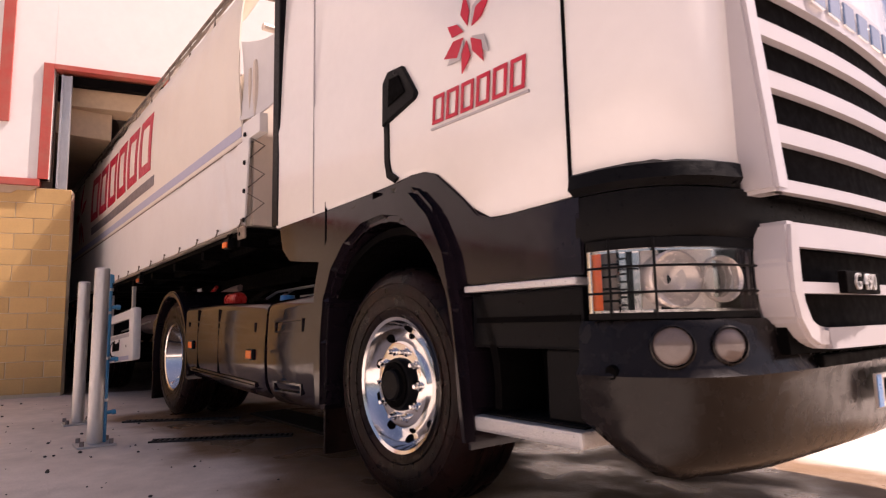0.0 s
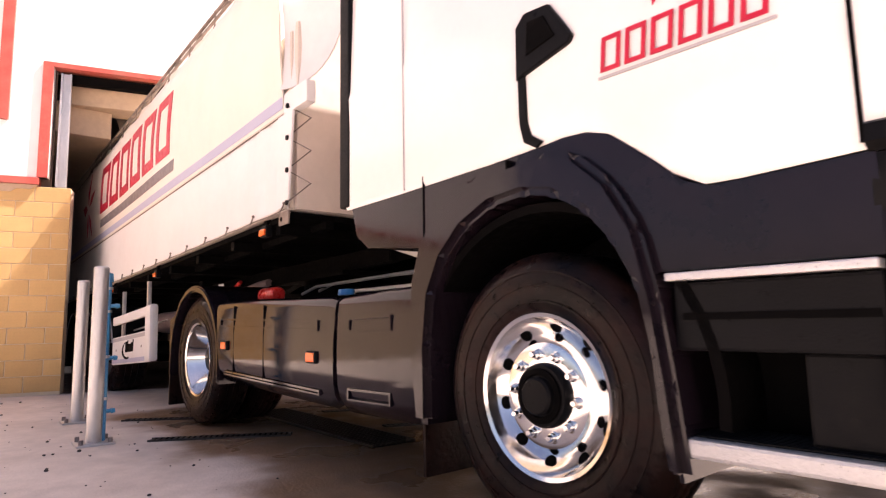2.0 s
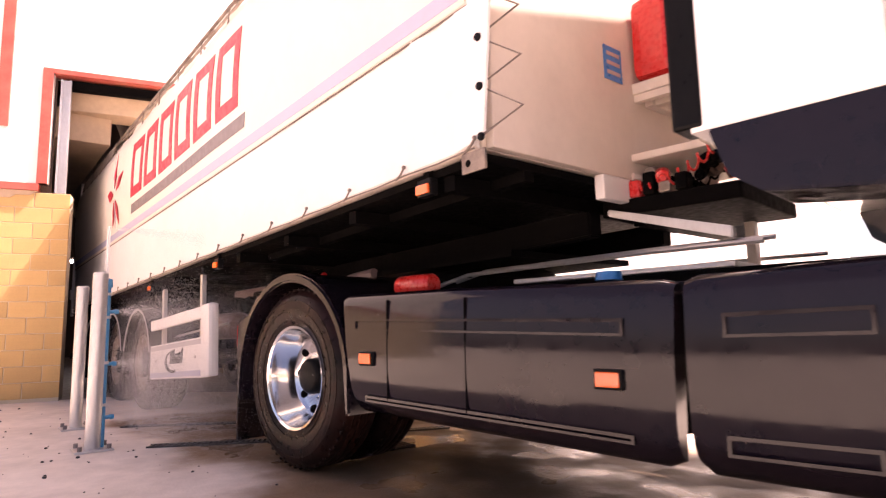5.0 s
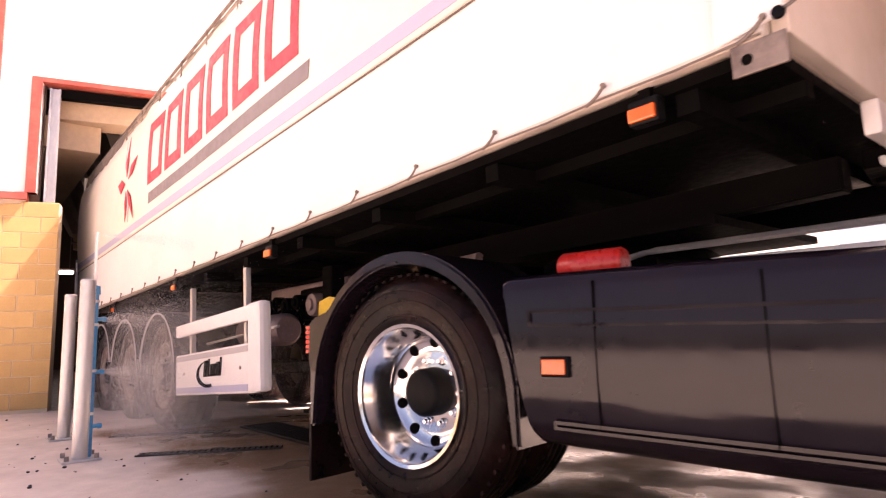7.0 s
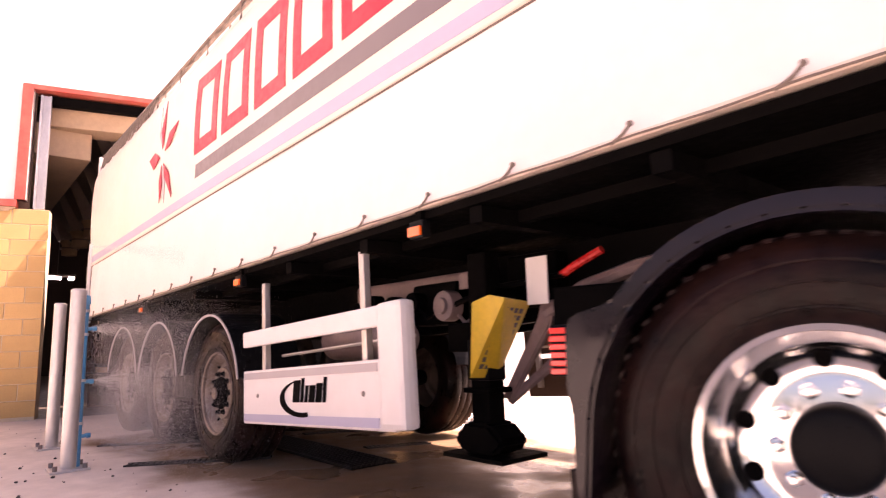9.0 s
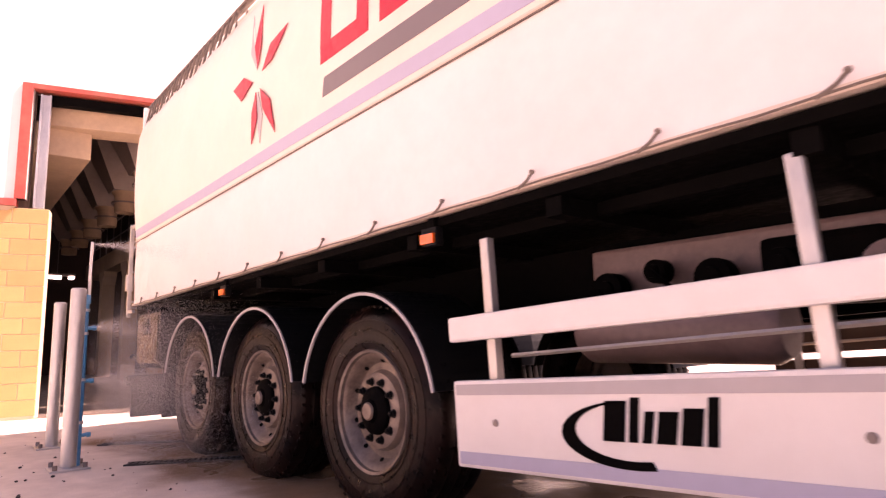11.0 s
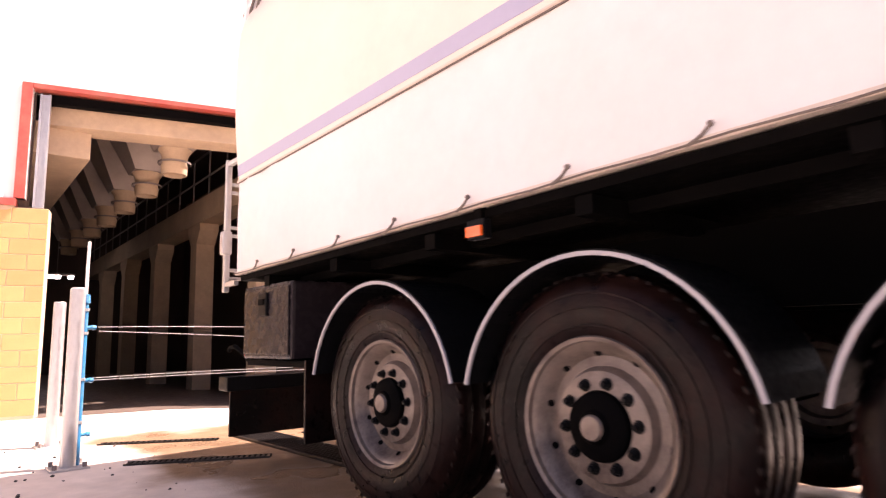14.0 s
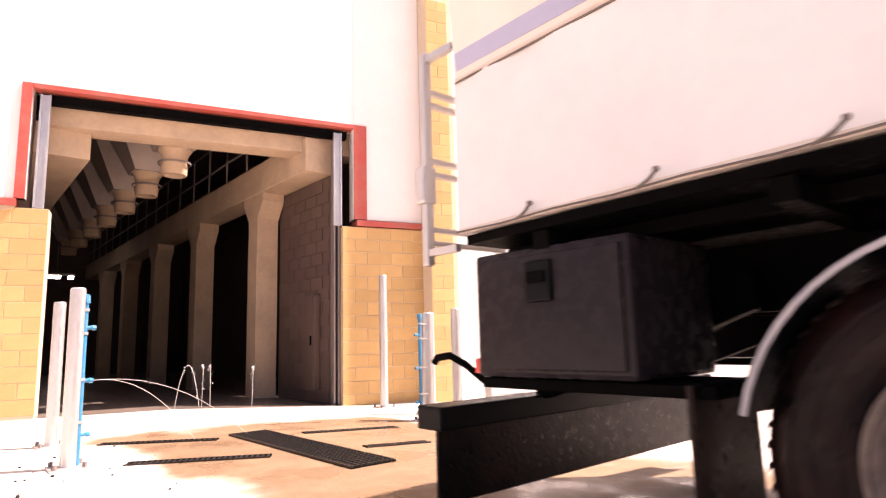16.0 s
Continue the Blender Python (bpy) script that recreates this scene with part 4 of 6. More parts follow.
    for side in (0, 1):
        Y = (lambda a, b: (2.5 - b, 2.5 - a)) if side else (lambda a, b: (a, b))
        nm = Y(-0.005, 0.06)
        for pts in ([(1.24, 1.34, 0.97, 0.40), (1.27, 1.36, 0.98, 0.385), (2.05, 2.05, 0.972, 0.36), (2.97, 2.95, 0.945, 0.335), (3.03, 3.01, 0.93, 0.36)],
                    [(3.06, 3.06, 0.935, 0.36), (3.1, 3.1, 0.95, 0.33), (3.5, 3.48, 0.962, 0.33), (3.74, 3.7, 0.967, 0.335), (3.78, 3.74, 0.95, 0.36)]):
            b = bmesh.new()
            prof = [(0.0, 0.06), (0.0, 0.03), (0.012, 0.01), (0.04, -0.004), (0.1, -0.01), (0.4, -0.02), (0.62, -0.02), (0.8, -0.014), (0.9, -0.002), (0.955, 0.018), (0.985, 0.038), (1.0, 0.06)]
            rows = []
            for xt, xb, zt, zb in pts:
                rows.append([b.verts.new((xt + (xb - xt) * f, 2.5 - y if side else y, zt + (zb - zt) * f)) for f, y in prof])
            for q, r in zip(rows, rows[1:]):
                for k in range(len(prof) - 1):
                    b.faces.new((q[k], r[k], r[k + 1], q[k + 1]))
                b.faces.new((q[0], q[-1], r[-1], r[0]))
            b.faces.new(rows[0]), b.faces.new(rows[-1])
            skirt = part("side_skirt", b, CHARCOAL, T, "glossy charcoal side skirt", True)
            # pressed bars and joints of the skirt
            (xa, _, za, zc), (xe, _, zd, zf) = pts[1], pts[3]
            lng = xe - xa
            def level(x, f):
                k = (x - xa) / lng
                return (za + (zd - za) * k) * (1 - f) + (zc + (zf - zc) * k) * f
            short = lng < 1
            for f0, f1, u0, u1 in ((0.2, 0.32, 0.12, 0.72), (0.78, 0.88, 0.1, 0.7)) if short else ((0.21, 0.31, 0.05, 0.93), (0.84, 0.89, 0.1, 0.94)):
                p, q = xa + lng * u0, xa + lng * u1
                rim = [(p, level(p, f0)), (q, level(q, f0)), (q, level(q, f1)), (p, level(p, f1))]
                ins = [(p + 0.012, level(p, f0) - 0.012), (q - 0.012, level(q, f0) - 0.012), (q - 0.012, level(q, f1) + 0.01), (p + 0.012, level(p, f1) + 0.01)]
                yy = -0.0245 if f0 < 0.5 else -0.0205
                fr = bmesh.new()
                for g in range(4):
                    h = (g + 1) % 4
                    prism([rim[g], rim[h], ins[h], ins[g]], yy, 0.0, 0, fr)
                if side:
                    bmesh.ops.transform(fr, matrix=Matrix.Translation((0, 2.5, 0)) @ Matrix.Diagonal((1, -1, 1, 1)), verts=fr.verts)
                part("pressed_bar", fr, CHARCOAL, skirt, "pressed bar of the skirt")
            for u in () if short else (0.2, 0.5):
                x = xa + lng * u
                part("joint", box(x, x + 0.004, *Y(-0.0215, 0.0), level(x, 0.86), level(x, 0.06)), BLACK, skirt)
        part("skirt_top", box(1.2, 3.78, *Y(0.05, 0.6), 0.9, 0.935, 0.01), PLASTIC, T)
        part("tank", box(1.5, 3.0, *Y(0.1, 0.62), 0.42, 0.88, 0.05), BLACK, T)
        for x, z in ((1.46, 0.655), (2.79, 0.613)):
            mk = part("side_marker", box(x - 0.055, x + 0.055, *Y(-0.034, -0.012), z - 0.035, z + 0.035, 0.006), PLASTIC, T)
            part("lens", box(x - 0.045, x + 0.045, *Y(-0.042, -0.0345), z - 0.026, z + 0.026, 0.004), AMBER, mk, "amber side marker lens")
        # drive fender and flap
        a = arc(0.68, 0.53, 0.61, 6, 142, 18) + [(0.085, 0.875), (0.06, 0.85), (0.055, 0.66), (0.068, 0.61)]
        b = arc(0.68, 0.53, 0.556, 174, 6, 20)
        part("drive_fender", prism([(1.292, 0.36)] + a + [(0.068, 0.36), (0.105, 0.36)] + b + [(1.255, 0.36)], *Y(-0.012, 0.62), 0.012), CHARCOAL, T, "charcoal drive wheel fender")
        part("mud_flap", box(0.05, 0.07, *Y(0.0, 0.6), 0.1, 0.45, 0.005), RUBBER, T, "black rubber mud flap")
        tl = part("tail_lamp", box(-0.005, 0.054, *Y(0.03, 0.36), 0.7, 0.85, 0.008), PLASTIC, T)
        for i in range(6):
            part("lens_rib", box(-0.002, 0.052, *Y(0.018, 0.029), 0.706 + 0.0235 * i, 0.724 + 0.0235 * i, 0.003), REDLENS, tl, "red lens rib")
        part("lamp_arm", box(-0.02, 0.3, *Y(0.43, 0.49), 0.76, 0.82, 0.005), BLACK, T)
        if not side:
            part("red_tank", lathe([(0, 0), (0.05, 0.005), (0.06, 0.02), (0.06, 0.26), (0.05, 0.275), (0, 0.28)], 20, None, Matrix.Translation((1.3, 0.34, 1.03)) @ Matrix.Rotation(radians(-90), 4, "Z")), REDPLASTIC, T, "red plastic canister", True)
            part("blue_cap", lathe([(0, -0.04), (0.05, -0.035), (0.055, 0.0), (0, 0.0)], 16, None, Matrix.Translation((2.63, 0.3, 0.975)) @ Matrix.Rotation(radians(-90), 4, "X")), BLUEPLASTIC, T, "blue filler cap", True)
    # gear behind the cab
    part("gear_post", box(2.74, 2.79, 1.6, 1.68, 1.06, 2.6, 0.01), CREAM, T, "cream post behind the cab")
    part("gear_box", box(2.46, 2.7, 0.95, 1.35, 2.06, 2.5, 0.06), REDPLASTIC, T, "red rounded box behind the cab")
    part("gear_box", box(2.84, 2.93, 0.95, 1.2, 1.96, 2.4, 0.02), REDPLASTIC, T, "red box behind the cab")
    part("box_bracket", box(2.38, 2.78, 0.97, 1.5, 1.99, 2.05, 0.008), CREAM, T, "cream box bracket")
    for k in range(4):
        part("bracket_rib", box(2.38, 2.78, 0.98 + 0.12 * k, 1.02 + 0.12 * k, 1.95, 1.988), CREAM, T)
    part("support_tube", tube([(2.62, 1.45, 1.64), (2.56, 1.5, 1.8), (2.54, 1.5, 1.98)], 0.022, 8), CREAM, T, "cream support tube")
    part("support_tube", tube([(2.8, 1.1, 1.64), (2.86, 1.1, 1.82), (2.88, 1.1, 1.96)], 0.018, 8), BLACK, T)
    part("gear_tray", box(2.3, 2.98, 0.86, 1.7, 1.34, 1.42, 0.01), BLACK, T, "black gear tray")
    part("tray_edge", prism([(2.36, 1.335), (2.95, 1.16), (2.95, 1.21), (2.36, 1.37)], 0.8, 0.85, 0.006), GALV, T, "bare steel tray edge")
    rk = random.Random(3)
    for i in range(14):
        x, y, r = 2.42 + 0.036 * i, 0.92 + 0.3 * rk.random(), rk.uniform(0.022, 0.042)
        m = Matrix.Translation((x, y, 1.43 + r + 0.1 * rk.random())) @ Matrix.Rotation(radians(rk.uniform(-50, 50)), 4, "Z") @ Matrix.Rotation(radians(rk.uniform(-30, 30)), 4, "X")
        b = lathe([(0, -0.05), (r * 0.45, -0.05), (r * 0.5, -0.03), (r * 0.9, -0.025), (r, 0), (r, 0.05), (0, 0.06)], 14, None, m)
        part("coupling", b, (BLACK, CREAM, BLACK, STEELRIM, BLACK, REDPLASTIC, BLACK)[i % 7], T, "small hose coupling", True)
    for k in range(3):
        pts = []
        for i in range(90):
            a = i * 0.9
            pts.append((2.24 + i * 0.007, 0.9 + k * 0.13 + 0.03 * math.cos(a), 1.6 + 0.03 * math.sin(a) - 0.13 * math.sin(math.pi * i / 89)))
        part("air_hose", tube(pts, 0.007, 5), (REDPLASTIC, BLACK, BLACK)[k], T, "coiled air hose", True)
    part("gear_shelf", box(2.44, 2.92, 0.92, 1.72, 1.62, 1.66, 0.01), CREAM, T, "cream gear shelf")
    for y, z in ((0.7, 1.1), (0.86, 1.13), (1.72, 1.12)):
        part("air_line", tube([(1.25, y, z - 0.05), (1.5, y, z), (2.6, y, z + 0.02), (3.1, y, z + 0.02)], 0.012, 6), GALV, T, "thin steel air line")
    for i in range(5):
        part("valve", box(2.36 + 0.08 * i, 2.42 + 0.08 * i, 0.87, 0.95, 1.425, 1.48 + 0.03 * (i % 3), 0.01), (STEELRIM, REDPLASTIC, BLACK, STEELRIM, BLACK)[i], T, "small air valve")
    part("engine_block", box(3.7, 5.2, 0.8, 1.7, 0.55, 1.3, 0.05), BLACK, T)
    wheel(T, 4.43, 0.02, 0.525, "front")
    wheel(T, 4.43, 2.48, 0.525, "front", -1)
    wheel(T, 0.68, 0.03, 0.525, "drive", 1, W=0.28)
    wheel(T, 0.68, 2.47, 0.525, "drive", -1, W=0.28)
    part("axle", tube([(4.43, 0.3, 0.525), (4.43, 2.2, 0.525)], 0.06), BLACK, T)
    part("axle", tube([(0.68, 0.5, 0.525), (0.68, 2.0, 0.525)], 0.11), BLACK, T)
    return T


def floor_z(x):
    """Lower edge of the trailer body, which rises towards the front."""
    return 1.295 + 0.0225 * (x + 7.63)


X_REAR, X_FRONT = -7.63, 2.0


def tarp_sheet(z_of, rows, y_of, x0, x1, n, thick=0.012):
    """A sheet of cloth between the heights rows (above the body's lower edge), with its own thickness."""
    bm = bmesh.new()
    outer, inner = [], []
    for i in range(n + 1):
        x = x0 + (x1 - x0) * i / n
        outer.append([bm.verts.new((x, y_of(x, h), z_of(x) + h)) for h in rows])
        inner.append([bm.verts.new((x, y_of(x, h) + thick, z_of(x) + h)) for h in rows])
    m = len(rows)
    for i in range(n):
        for j in range(m - 1):
            bm.faces.new((outer[i][j], outer[i + 1][j], outer[i + 1][j + 1], outer[i][j + 1]))
            bm.faces.new((inner[i][j], inner[i][j + 1], inner[i + 1][j + 1], inner[i + 1][j]))
        for j in (0, m - 1):
            bm.faces.new((outer[i][j], inner[i][j], inner[i + 1][j], outer[i + 1][j]))
    for i in (0, n):
        for j in range(m - 1):
            bm.faces.new((outer[i][j], outer[i][j + 1], inner[i][j + 1], inner[i][j]))
    return bm


def trailer():
    T = empty("semi_trailer", "white tarpaulin tipper trailer with three axles, behind the road tractor", "trailer")
    SEAM, TOP = 0.64, 2.1
    # load body behind the sheets
    body = bmesh.new()
    pts = []
    for x in (X_REAR + 0.02, X_FRONT):
        for y, h in ((0.03, 0.0), (2.47, 0.0), (2.47, 1.2), (1.25, 1.24), (0.03, 1.2)):
            pts.append(body.verts.new((x, y, floor_z(x) + h)))
    for i in range(5):
        j = (i + 1) % 5
        body.faces.new((pts[i], pts[j], pts[5 + j], pts[5 + i]))
    body.faces.new(pts[:5]), body.faces.new(pts[5:])
    part("load_body", body, CREAM, T, "cream tipper body")
    fold = lambda x, h: 0.004 * math.sin(x * 7.3 + h * 3) * math.sin(h * 4.1 / SEAM * 0.76) + 0.003 * math.sin(x * 2.1)
    def near_low(x, h):
        crumple = 0.012 * math.exp(-((x - X_FRONT + 0.35) / 0.3) ** 2) * math.sin(x * 23 + h * 9) + 0.012 * math.exp(-((x - X_REAR - 0.3) / 0.35) ** 2) * math.sin(x * 17 - h * 11)
        return 0.006 + fold(x, h) + crumple
    low = [SEAM * j / 10 for j in range(11)]
    part("lower_sheet", tarp_sheet(floor_z, low, near_low, X_REAR, X_FRONT, 160), TARP, T, "white side sheet", True)
    def near_up(x, h):
        t = (h - SEAM) / (TOP - SEAM)
        bulge = -0.035 * math.sin(math.pi * min(1, t * 1.1))
        lean = 0.16 * max(0, (t - 0.72) / 0.28) ** 2
        return 0.006 + bulge + lean + 0.008 * math.sin(x * 1.9 + t * 2) * math.sin(math.pi * t) + 0.004 * math.sin(x * 6.1 - t * 5) * t
    up = [SEAM + 0.004 + (TOP - SEAM) * j / 16 for j in range(17)]
    part("upper_sheet", tarp_sheet(floor_z, up, near_up, X_REAR, X_FRONT - 0.05, 140), TARPUP, T, "cream white tarpaulin upper sheet", True)
    part("far_sheet", tarp_sheet(floor_z, [0, SEAM, TOP * 0.9, TOP], lambda x, h: 2.482, X_REAR, X_FRONT, 8), TARP, T, "white tarpaulin of the far side", True)
    roll = []
    for i in range(60):
        x = X_REAR - 0.05 + (X_FRONT - 0.1 - X_REAR) * i / 59
        roll.append((x, 0.22 + 0.012 * math.sin(x * 6), floor_z(x) + TOP - 0.02 + 0.014 * math.sin(x * 9.5)))
    part("rolled_roof_sheet", tube(roll, 0.075, 12), TARPUP, T, "cream rolled roof tarpaulin", True)
    for i in range(6):
        x = -7.0 + i * 1.7
        part("roof_bow", tube([(x, 0.14, floor_z(x) + TOP), (x, 1.25, floor_z(x) + TOP + 0.1), (x, 2.4, floor_z(x) + TOP)], 0.018, 6), STEELRIM, T, "thin steel roof bow")
    xf = X_FRONT + 0.02
    part("front_rail", tube([(xf, 0.12, floor_z(xf) + 1.55), (xf, 2.4, floor_z(xf) + 1.6)], 0.03, 8), CREAM, T, "cream rail over the front wall")
    part("front_stay", tube([(xf, 0.2, floor_z(xf) + TOP), (xf, 1.4, floor_z(xf) + 1.25)], 0.02, 8), CREAM, T, "cream diagonal front stay")
    # seam rail, stripes, lower rope line
    def rail(name, h0, h1, y0, y1, material, label="", x0=X_REAR, x1=X_FRONT, bev=0.003):
        b = prism([(x0, floor_z(x0) + h0), (x1, floor_z(x1) + h0), (x1, floor_z(x1) + h1), (x0, floor_z(x0) + h1)], y0, y1, bev)
        return part(name, b, material, T, label)
    rail("seam_rail", SEAM - 0.006, SEAM + 0.008, -0.009, 0.002, CREAM, "cream seam rail")
    # thin dark strip painted as the shadow line below the seam rail
    rail("seam_shadow_gap", SEAM - 0.013, SEAM - 0.0065, -0.004, 0.002, ROPE, "dark strip drawn as the seam rail's shadow", bev=0)
    part("stripe", tarp_sheet(floor_z, [SEAM + 0.04, SEAM + 0.065, SEAM + 0.09, SEAM + 0.115], lambda x, h: near_up(x, h) - 0.004, X_REAR + 0.01, X_FRONT - 0.06, 140, 0.003), LILAC, T, "lilac printed stripe", True)
    rail("lower_edge_rail", -0.012, 0.008, -0.008, 0.03, CREAM, "cream lower edge rail")
    # tarpaulin print
    zz = lambda x: floor_z(x)
    def print_panel(name, x0, x1, h0, h1, material, label, skew=0.0, lift=0.005):
        b = bmesh.new()
        m, k = max(2, int(abs(x1 - x0) / 0.08)), max(2, int((h1 - h0) / 0.08))
        g = [[None] * (k + 1) for _ in range(m + 1)]
        for i in range(m + 1):
            for j in range(k + 1):
                h = h0 + (h1 - h0) * j / k
                x = x0 + (x1 - x0) * i / m + skew * (h - h0)
                g[i][j] = b.verts.new((x, near_up(x, h) - lift, zz(x) + h))
        for i in range(m):
            for j in range(k):
                b.faces.new((g[i][j], g[i + 1][j], g[i + 1][j + 1], g[i][j + 1]))
        e = bmesh.ops.extrude_face_region(b, geom=b.faces[:])
        bmesh.ops.translate(b, verts=[v for v in e["geom"] if isinstance(v, bmesh.types.BMVert)], vec=(0, 0.003, 0))
        return part(name, b, material, T, label, True)
    H0, H1 = 1.03, 1.66
    w = 3.4 / 6
    for i in range(6):
        a, c = -3.9 + i * w + 0.05, -3.9 + (i + 1) * w - 0.05
        t = 0.105
        print_panel("lettering_block", a, c, H0, H0 + t, RED, "plain red printed block", 0.06)
        print_panel("lettering_block", a + 0.06 * (H1 - t - H0), c + 0.06 * (H1 - t - H0), H1 - t, H1, RED, "plain red printed block", 0.06)
        print_panel("lettering_block", a + 0.06 * t, a + t + 0.06 * t, H0 + t, H1 - t, RED, "plain red printed block", 0.06)
        print_panel("lettering_block", c - t + 0.06 * t, c + 0.06 * t, H0 + t, H1 - t, RED, "plain red printed block", 0.06)
    print_panel("underline", -3.85, -0.45, H0 - 0.19, H0 - 0.085, DARKGREY, "dark grey printed bar", 0.3)
    # emblem
    cx, ch, r = -4.65, 1.24, 0.5
    for shade in (1, 0):
        for k, (a, ln, wd) in enumerate(((88, 1.08, 0.12), (28, 0.95, 0.15), (150, 0.0, 0.0), (172, 0.8, 0.2), (252, 0.85, 0.12), (298, 0.95, 0.14))):
            if not ln or (shade and k % 2):
                continue
            a = radians(a + (16 if shade else 0))
            d, nn = Vector((math.cos(a), math.sin(a))), Vector((-math.sin(a), math.cos(a)))
            q = [d * 0.16, d * 0.5 + nn * wd, d * ln, d * 0.45 - nn * wd * 0.6]
            b = bmesh.new()
            lift = 0.006 if shade else 0.012
            vs = [b.verts.new((cx + r * v.x, near_up(cx + r * v.x, ch + r * v.y) - lift, zz(cx) + ch + r * v.y)) for v in q]
            f = b.faces.new(vs)
            e = bmesh.ops.extrude_face_region(b, geom=[f])
            bmesh.ops.translate(b, verts=[v for v in e["geom"] if isinstance(v, bmesh.types.BMVert)], vec=(0, 0.004, 0))
            part("emblem_ray", b, GREY if shade else RED, T, "grey emblem ray" if shade else "red emblem ray")
    # hooks along the lower edge
    hook = part("tarp_hook", lathe([(0, -0.03), (0.008, -0.027), (0.01, -0.02), (0.008, -0.013), (0, -0.01)], 8, tube([(-0.045, -0.012, -0.014), (-0.02, -0.015, -0.006), (0.005, -0.018, 0.006), (0.026, -0.02, 0.024)], 0.0055, 6), Matrix.Translation((0.03, 0, 0.03))), ROPE, T, "dark rubber tarp hook")
    for i in range(20):
        x = -7.27 + i * 0.487
        m = pose(x, 0, floor_z(x) + 0.004)
        if i:
            share(hook, m, T)
        else:
            hook.matrix_basis = m
    part("edge_cord", tube([(X_REAR + i * (X_FRONT - X_REAR) / 40, -0.012, floor_z(X_REAR + i * (X_FRONT - X_REAR) / 40) - 0.004 - 0.006 * (i % 2)) for i in range(41)], 0.004, 5), ROPE, T)
    # top rails with brackets and cloth knots
    for h, y in ((TOP + 0.03, 0.1), (TOP + 0.13, 0.2)):
        part("top_rail", tube([(X_REAR - 0.15, y, floor_z(X_REAR) + h), (X_FRONT, y, floor_z(X_FRONT) + h)], 0.016, 8), STEELRIM, T, "thin steel tarp rail", True)
    for i in range(14):
        x = X_REAR + 0.1 + i * 0.71
        part("rail_bracket", tube([(x, 0.1, floor_z(x) + TOP - 0.12), (x + 0.04, 0.09, floor_z(x) + TOP + 0.03), (x + 0.1, 0.2, floor_z(x) + TOP + 0.14)], 0.013, 6), ROPE, T, "rope tie on the rail")
    for i in range(22):
        x = X_REAR - 0.1 + 0.11 * i
        part("rope_tie", tube([(x, 0.05, floor_z(x) + TOP - 0.16 - 0.03 * (i % 3)), (x + 0.06, 0.07, floor_z(x) + TOP - 0.02), (x + 0.02, 0.12, floor_z(x) + TOP + 0.08)], 0.01, 6), ROPE, T)
    # front wall, corner flap, lacing, bracket
    fz = floor_z(X_FRONT)
    part("front_wall", box(X_FRONT + 0.004, X_FRONT + 0.05, 0.05, 2.45, fz + 0.0, fz + 1.26, 0.006), CREAM, T, "cream front wall")
    part("front_rib", box(X_FRONT + 0.052, X_FRONT + 0.1, 1.2, 2.4, fz + 0.42, fz + 0.5, 0.008), CREAM, T)
    part("front_rib", box(X_FRONT + 0.052, X_FRONT + 0.1, 1.2, 2.4, fz + 0.9, fz + 0.98, 0.008), CREAM, T)
    part("front_post", box(X_FRONT + 0.004, X_FRONT + 0.06, 2.38, 2.46, fz + 1.27, fz + TOP, 0.006), CREAM, T)
    part("corner_flap", prism([(X_FRONT - 0.12, fz), (X_FRONT + 0.06, fz + 0.03), (X_FRONT + 0.1, fz + 0.4), (X_FRONT + 0.12, fz + SEAM - 0.02), (X_FRONT - 0.1, fz + SEAM - 0.02)], -0.016, 0.0, 0.003), TARP, T, "white corner flap")
    part("corner_plate", box(X_FRONT - 0.02, X_FRONT + 0.3, -0.012, 0.05, fz + SEAM - 0.02, fz + SEAM + 0.12, 0.006), TARP, T, "white corner plate")
    # the peeled front corner of the upper tarpaulin
    peel = bmesh.new()
    rows = []
    for i in range(9):
        t = i / 8
        rows.append([peel.verts.new((X_FRONT - 0.06 + 0.42 * t + 0.1 * s * t, -0.02 + 0.2 * math.sin(t * 1.5) + 0.03 * math.sin(s * 3), fz + SEAM + 0.16 + 0.28 * t * t + s * (0.62 - 0.16 * t))) for s in [j / 6 for j in range(7)]])
    for a, b in zip(rows, rows[1:]):
        for j in range(6):
            peel.faces.new((a[j], b[j], b[j + 1], a[j + 1]))
    e = bmesh.ops.extrude_face_region(peel, geom=peel.faces[:])
    bmesh.ops.translate(peel, verts=[v for v in e["geom"] if isinstance(v, bmesh.types.BMVert)], vec=(0, 0.01, 0))
    part("peeled_corner", peel, TARP, T, "curled tarpaulin corner", True)
    zig = []
    for k in range(7):
        zig.append((X_FRONT + (0.05 if k % 2 == 0 else 0.2), -0.02 + (0.0 if k % 2 == 0 else 0.09), fz + 0.03 + k * 0.105))
    part("lacing_cord", tube(zig, 0.006, 6), ROPE, T, "zigzag lacing cord")
    for k in range(0, 7, 2):
        x, y, z = zig[k]
        part("eyelet", lathe([(0, -0.008), (0.016, -0.006), (0.018, 0.004)], 12, None, Matrix.Translation((x, y, z))), PLASTIC, T)
    part("corner_bracket", box(X_FRONT - 0.08, X_FRONT + 0.06, -0.012, 0.0, fz - 0.1, fz - 0.014, 0.003), STEELRIM, T, "galvanised corner bracket")
    part("bracket_hole", lathe([(0, -0.015), (0.014, -0.015), (0.016, -0.011)], 16, None, Matrix.Translation((X_FRONT - 0.04, 0, fz - 0.06))), BLACK, T)
    part("front_lip", box(X_FRONT + 0.0, X_FRONT + 0.055, 0.78, 1.2, fz - 0.125, fz - 0.002, 0.01), TARP, T, "white lip under the front wall")
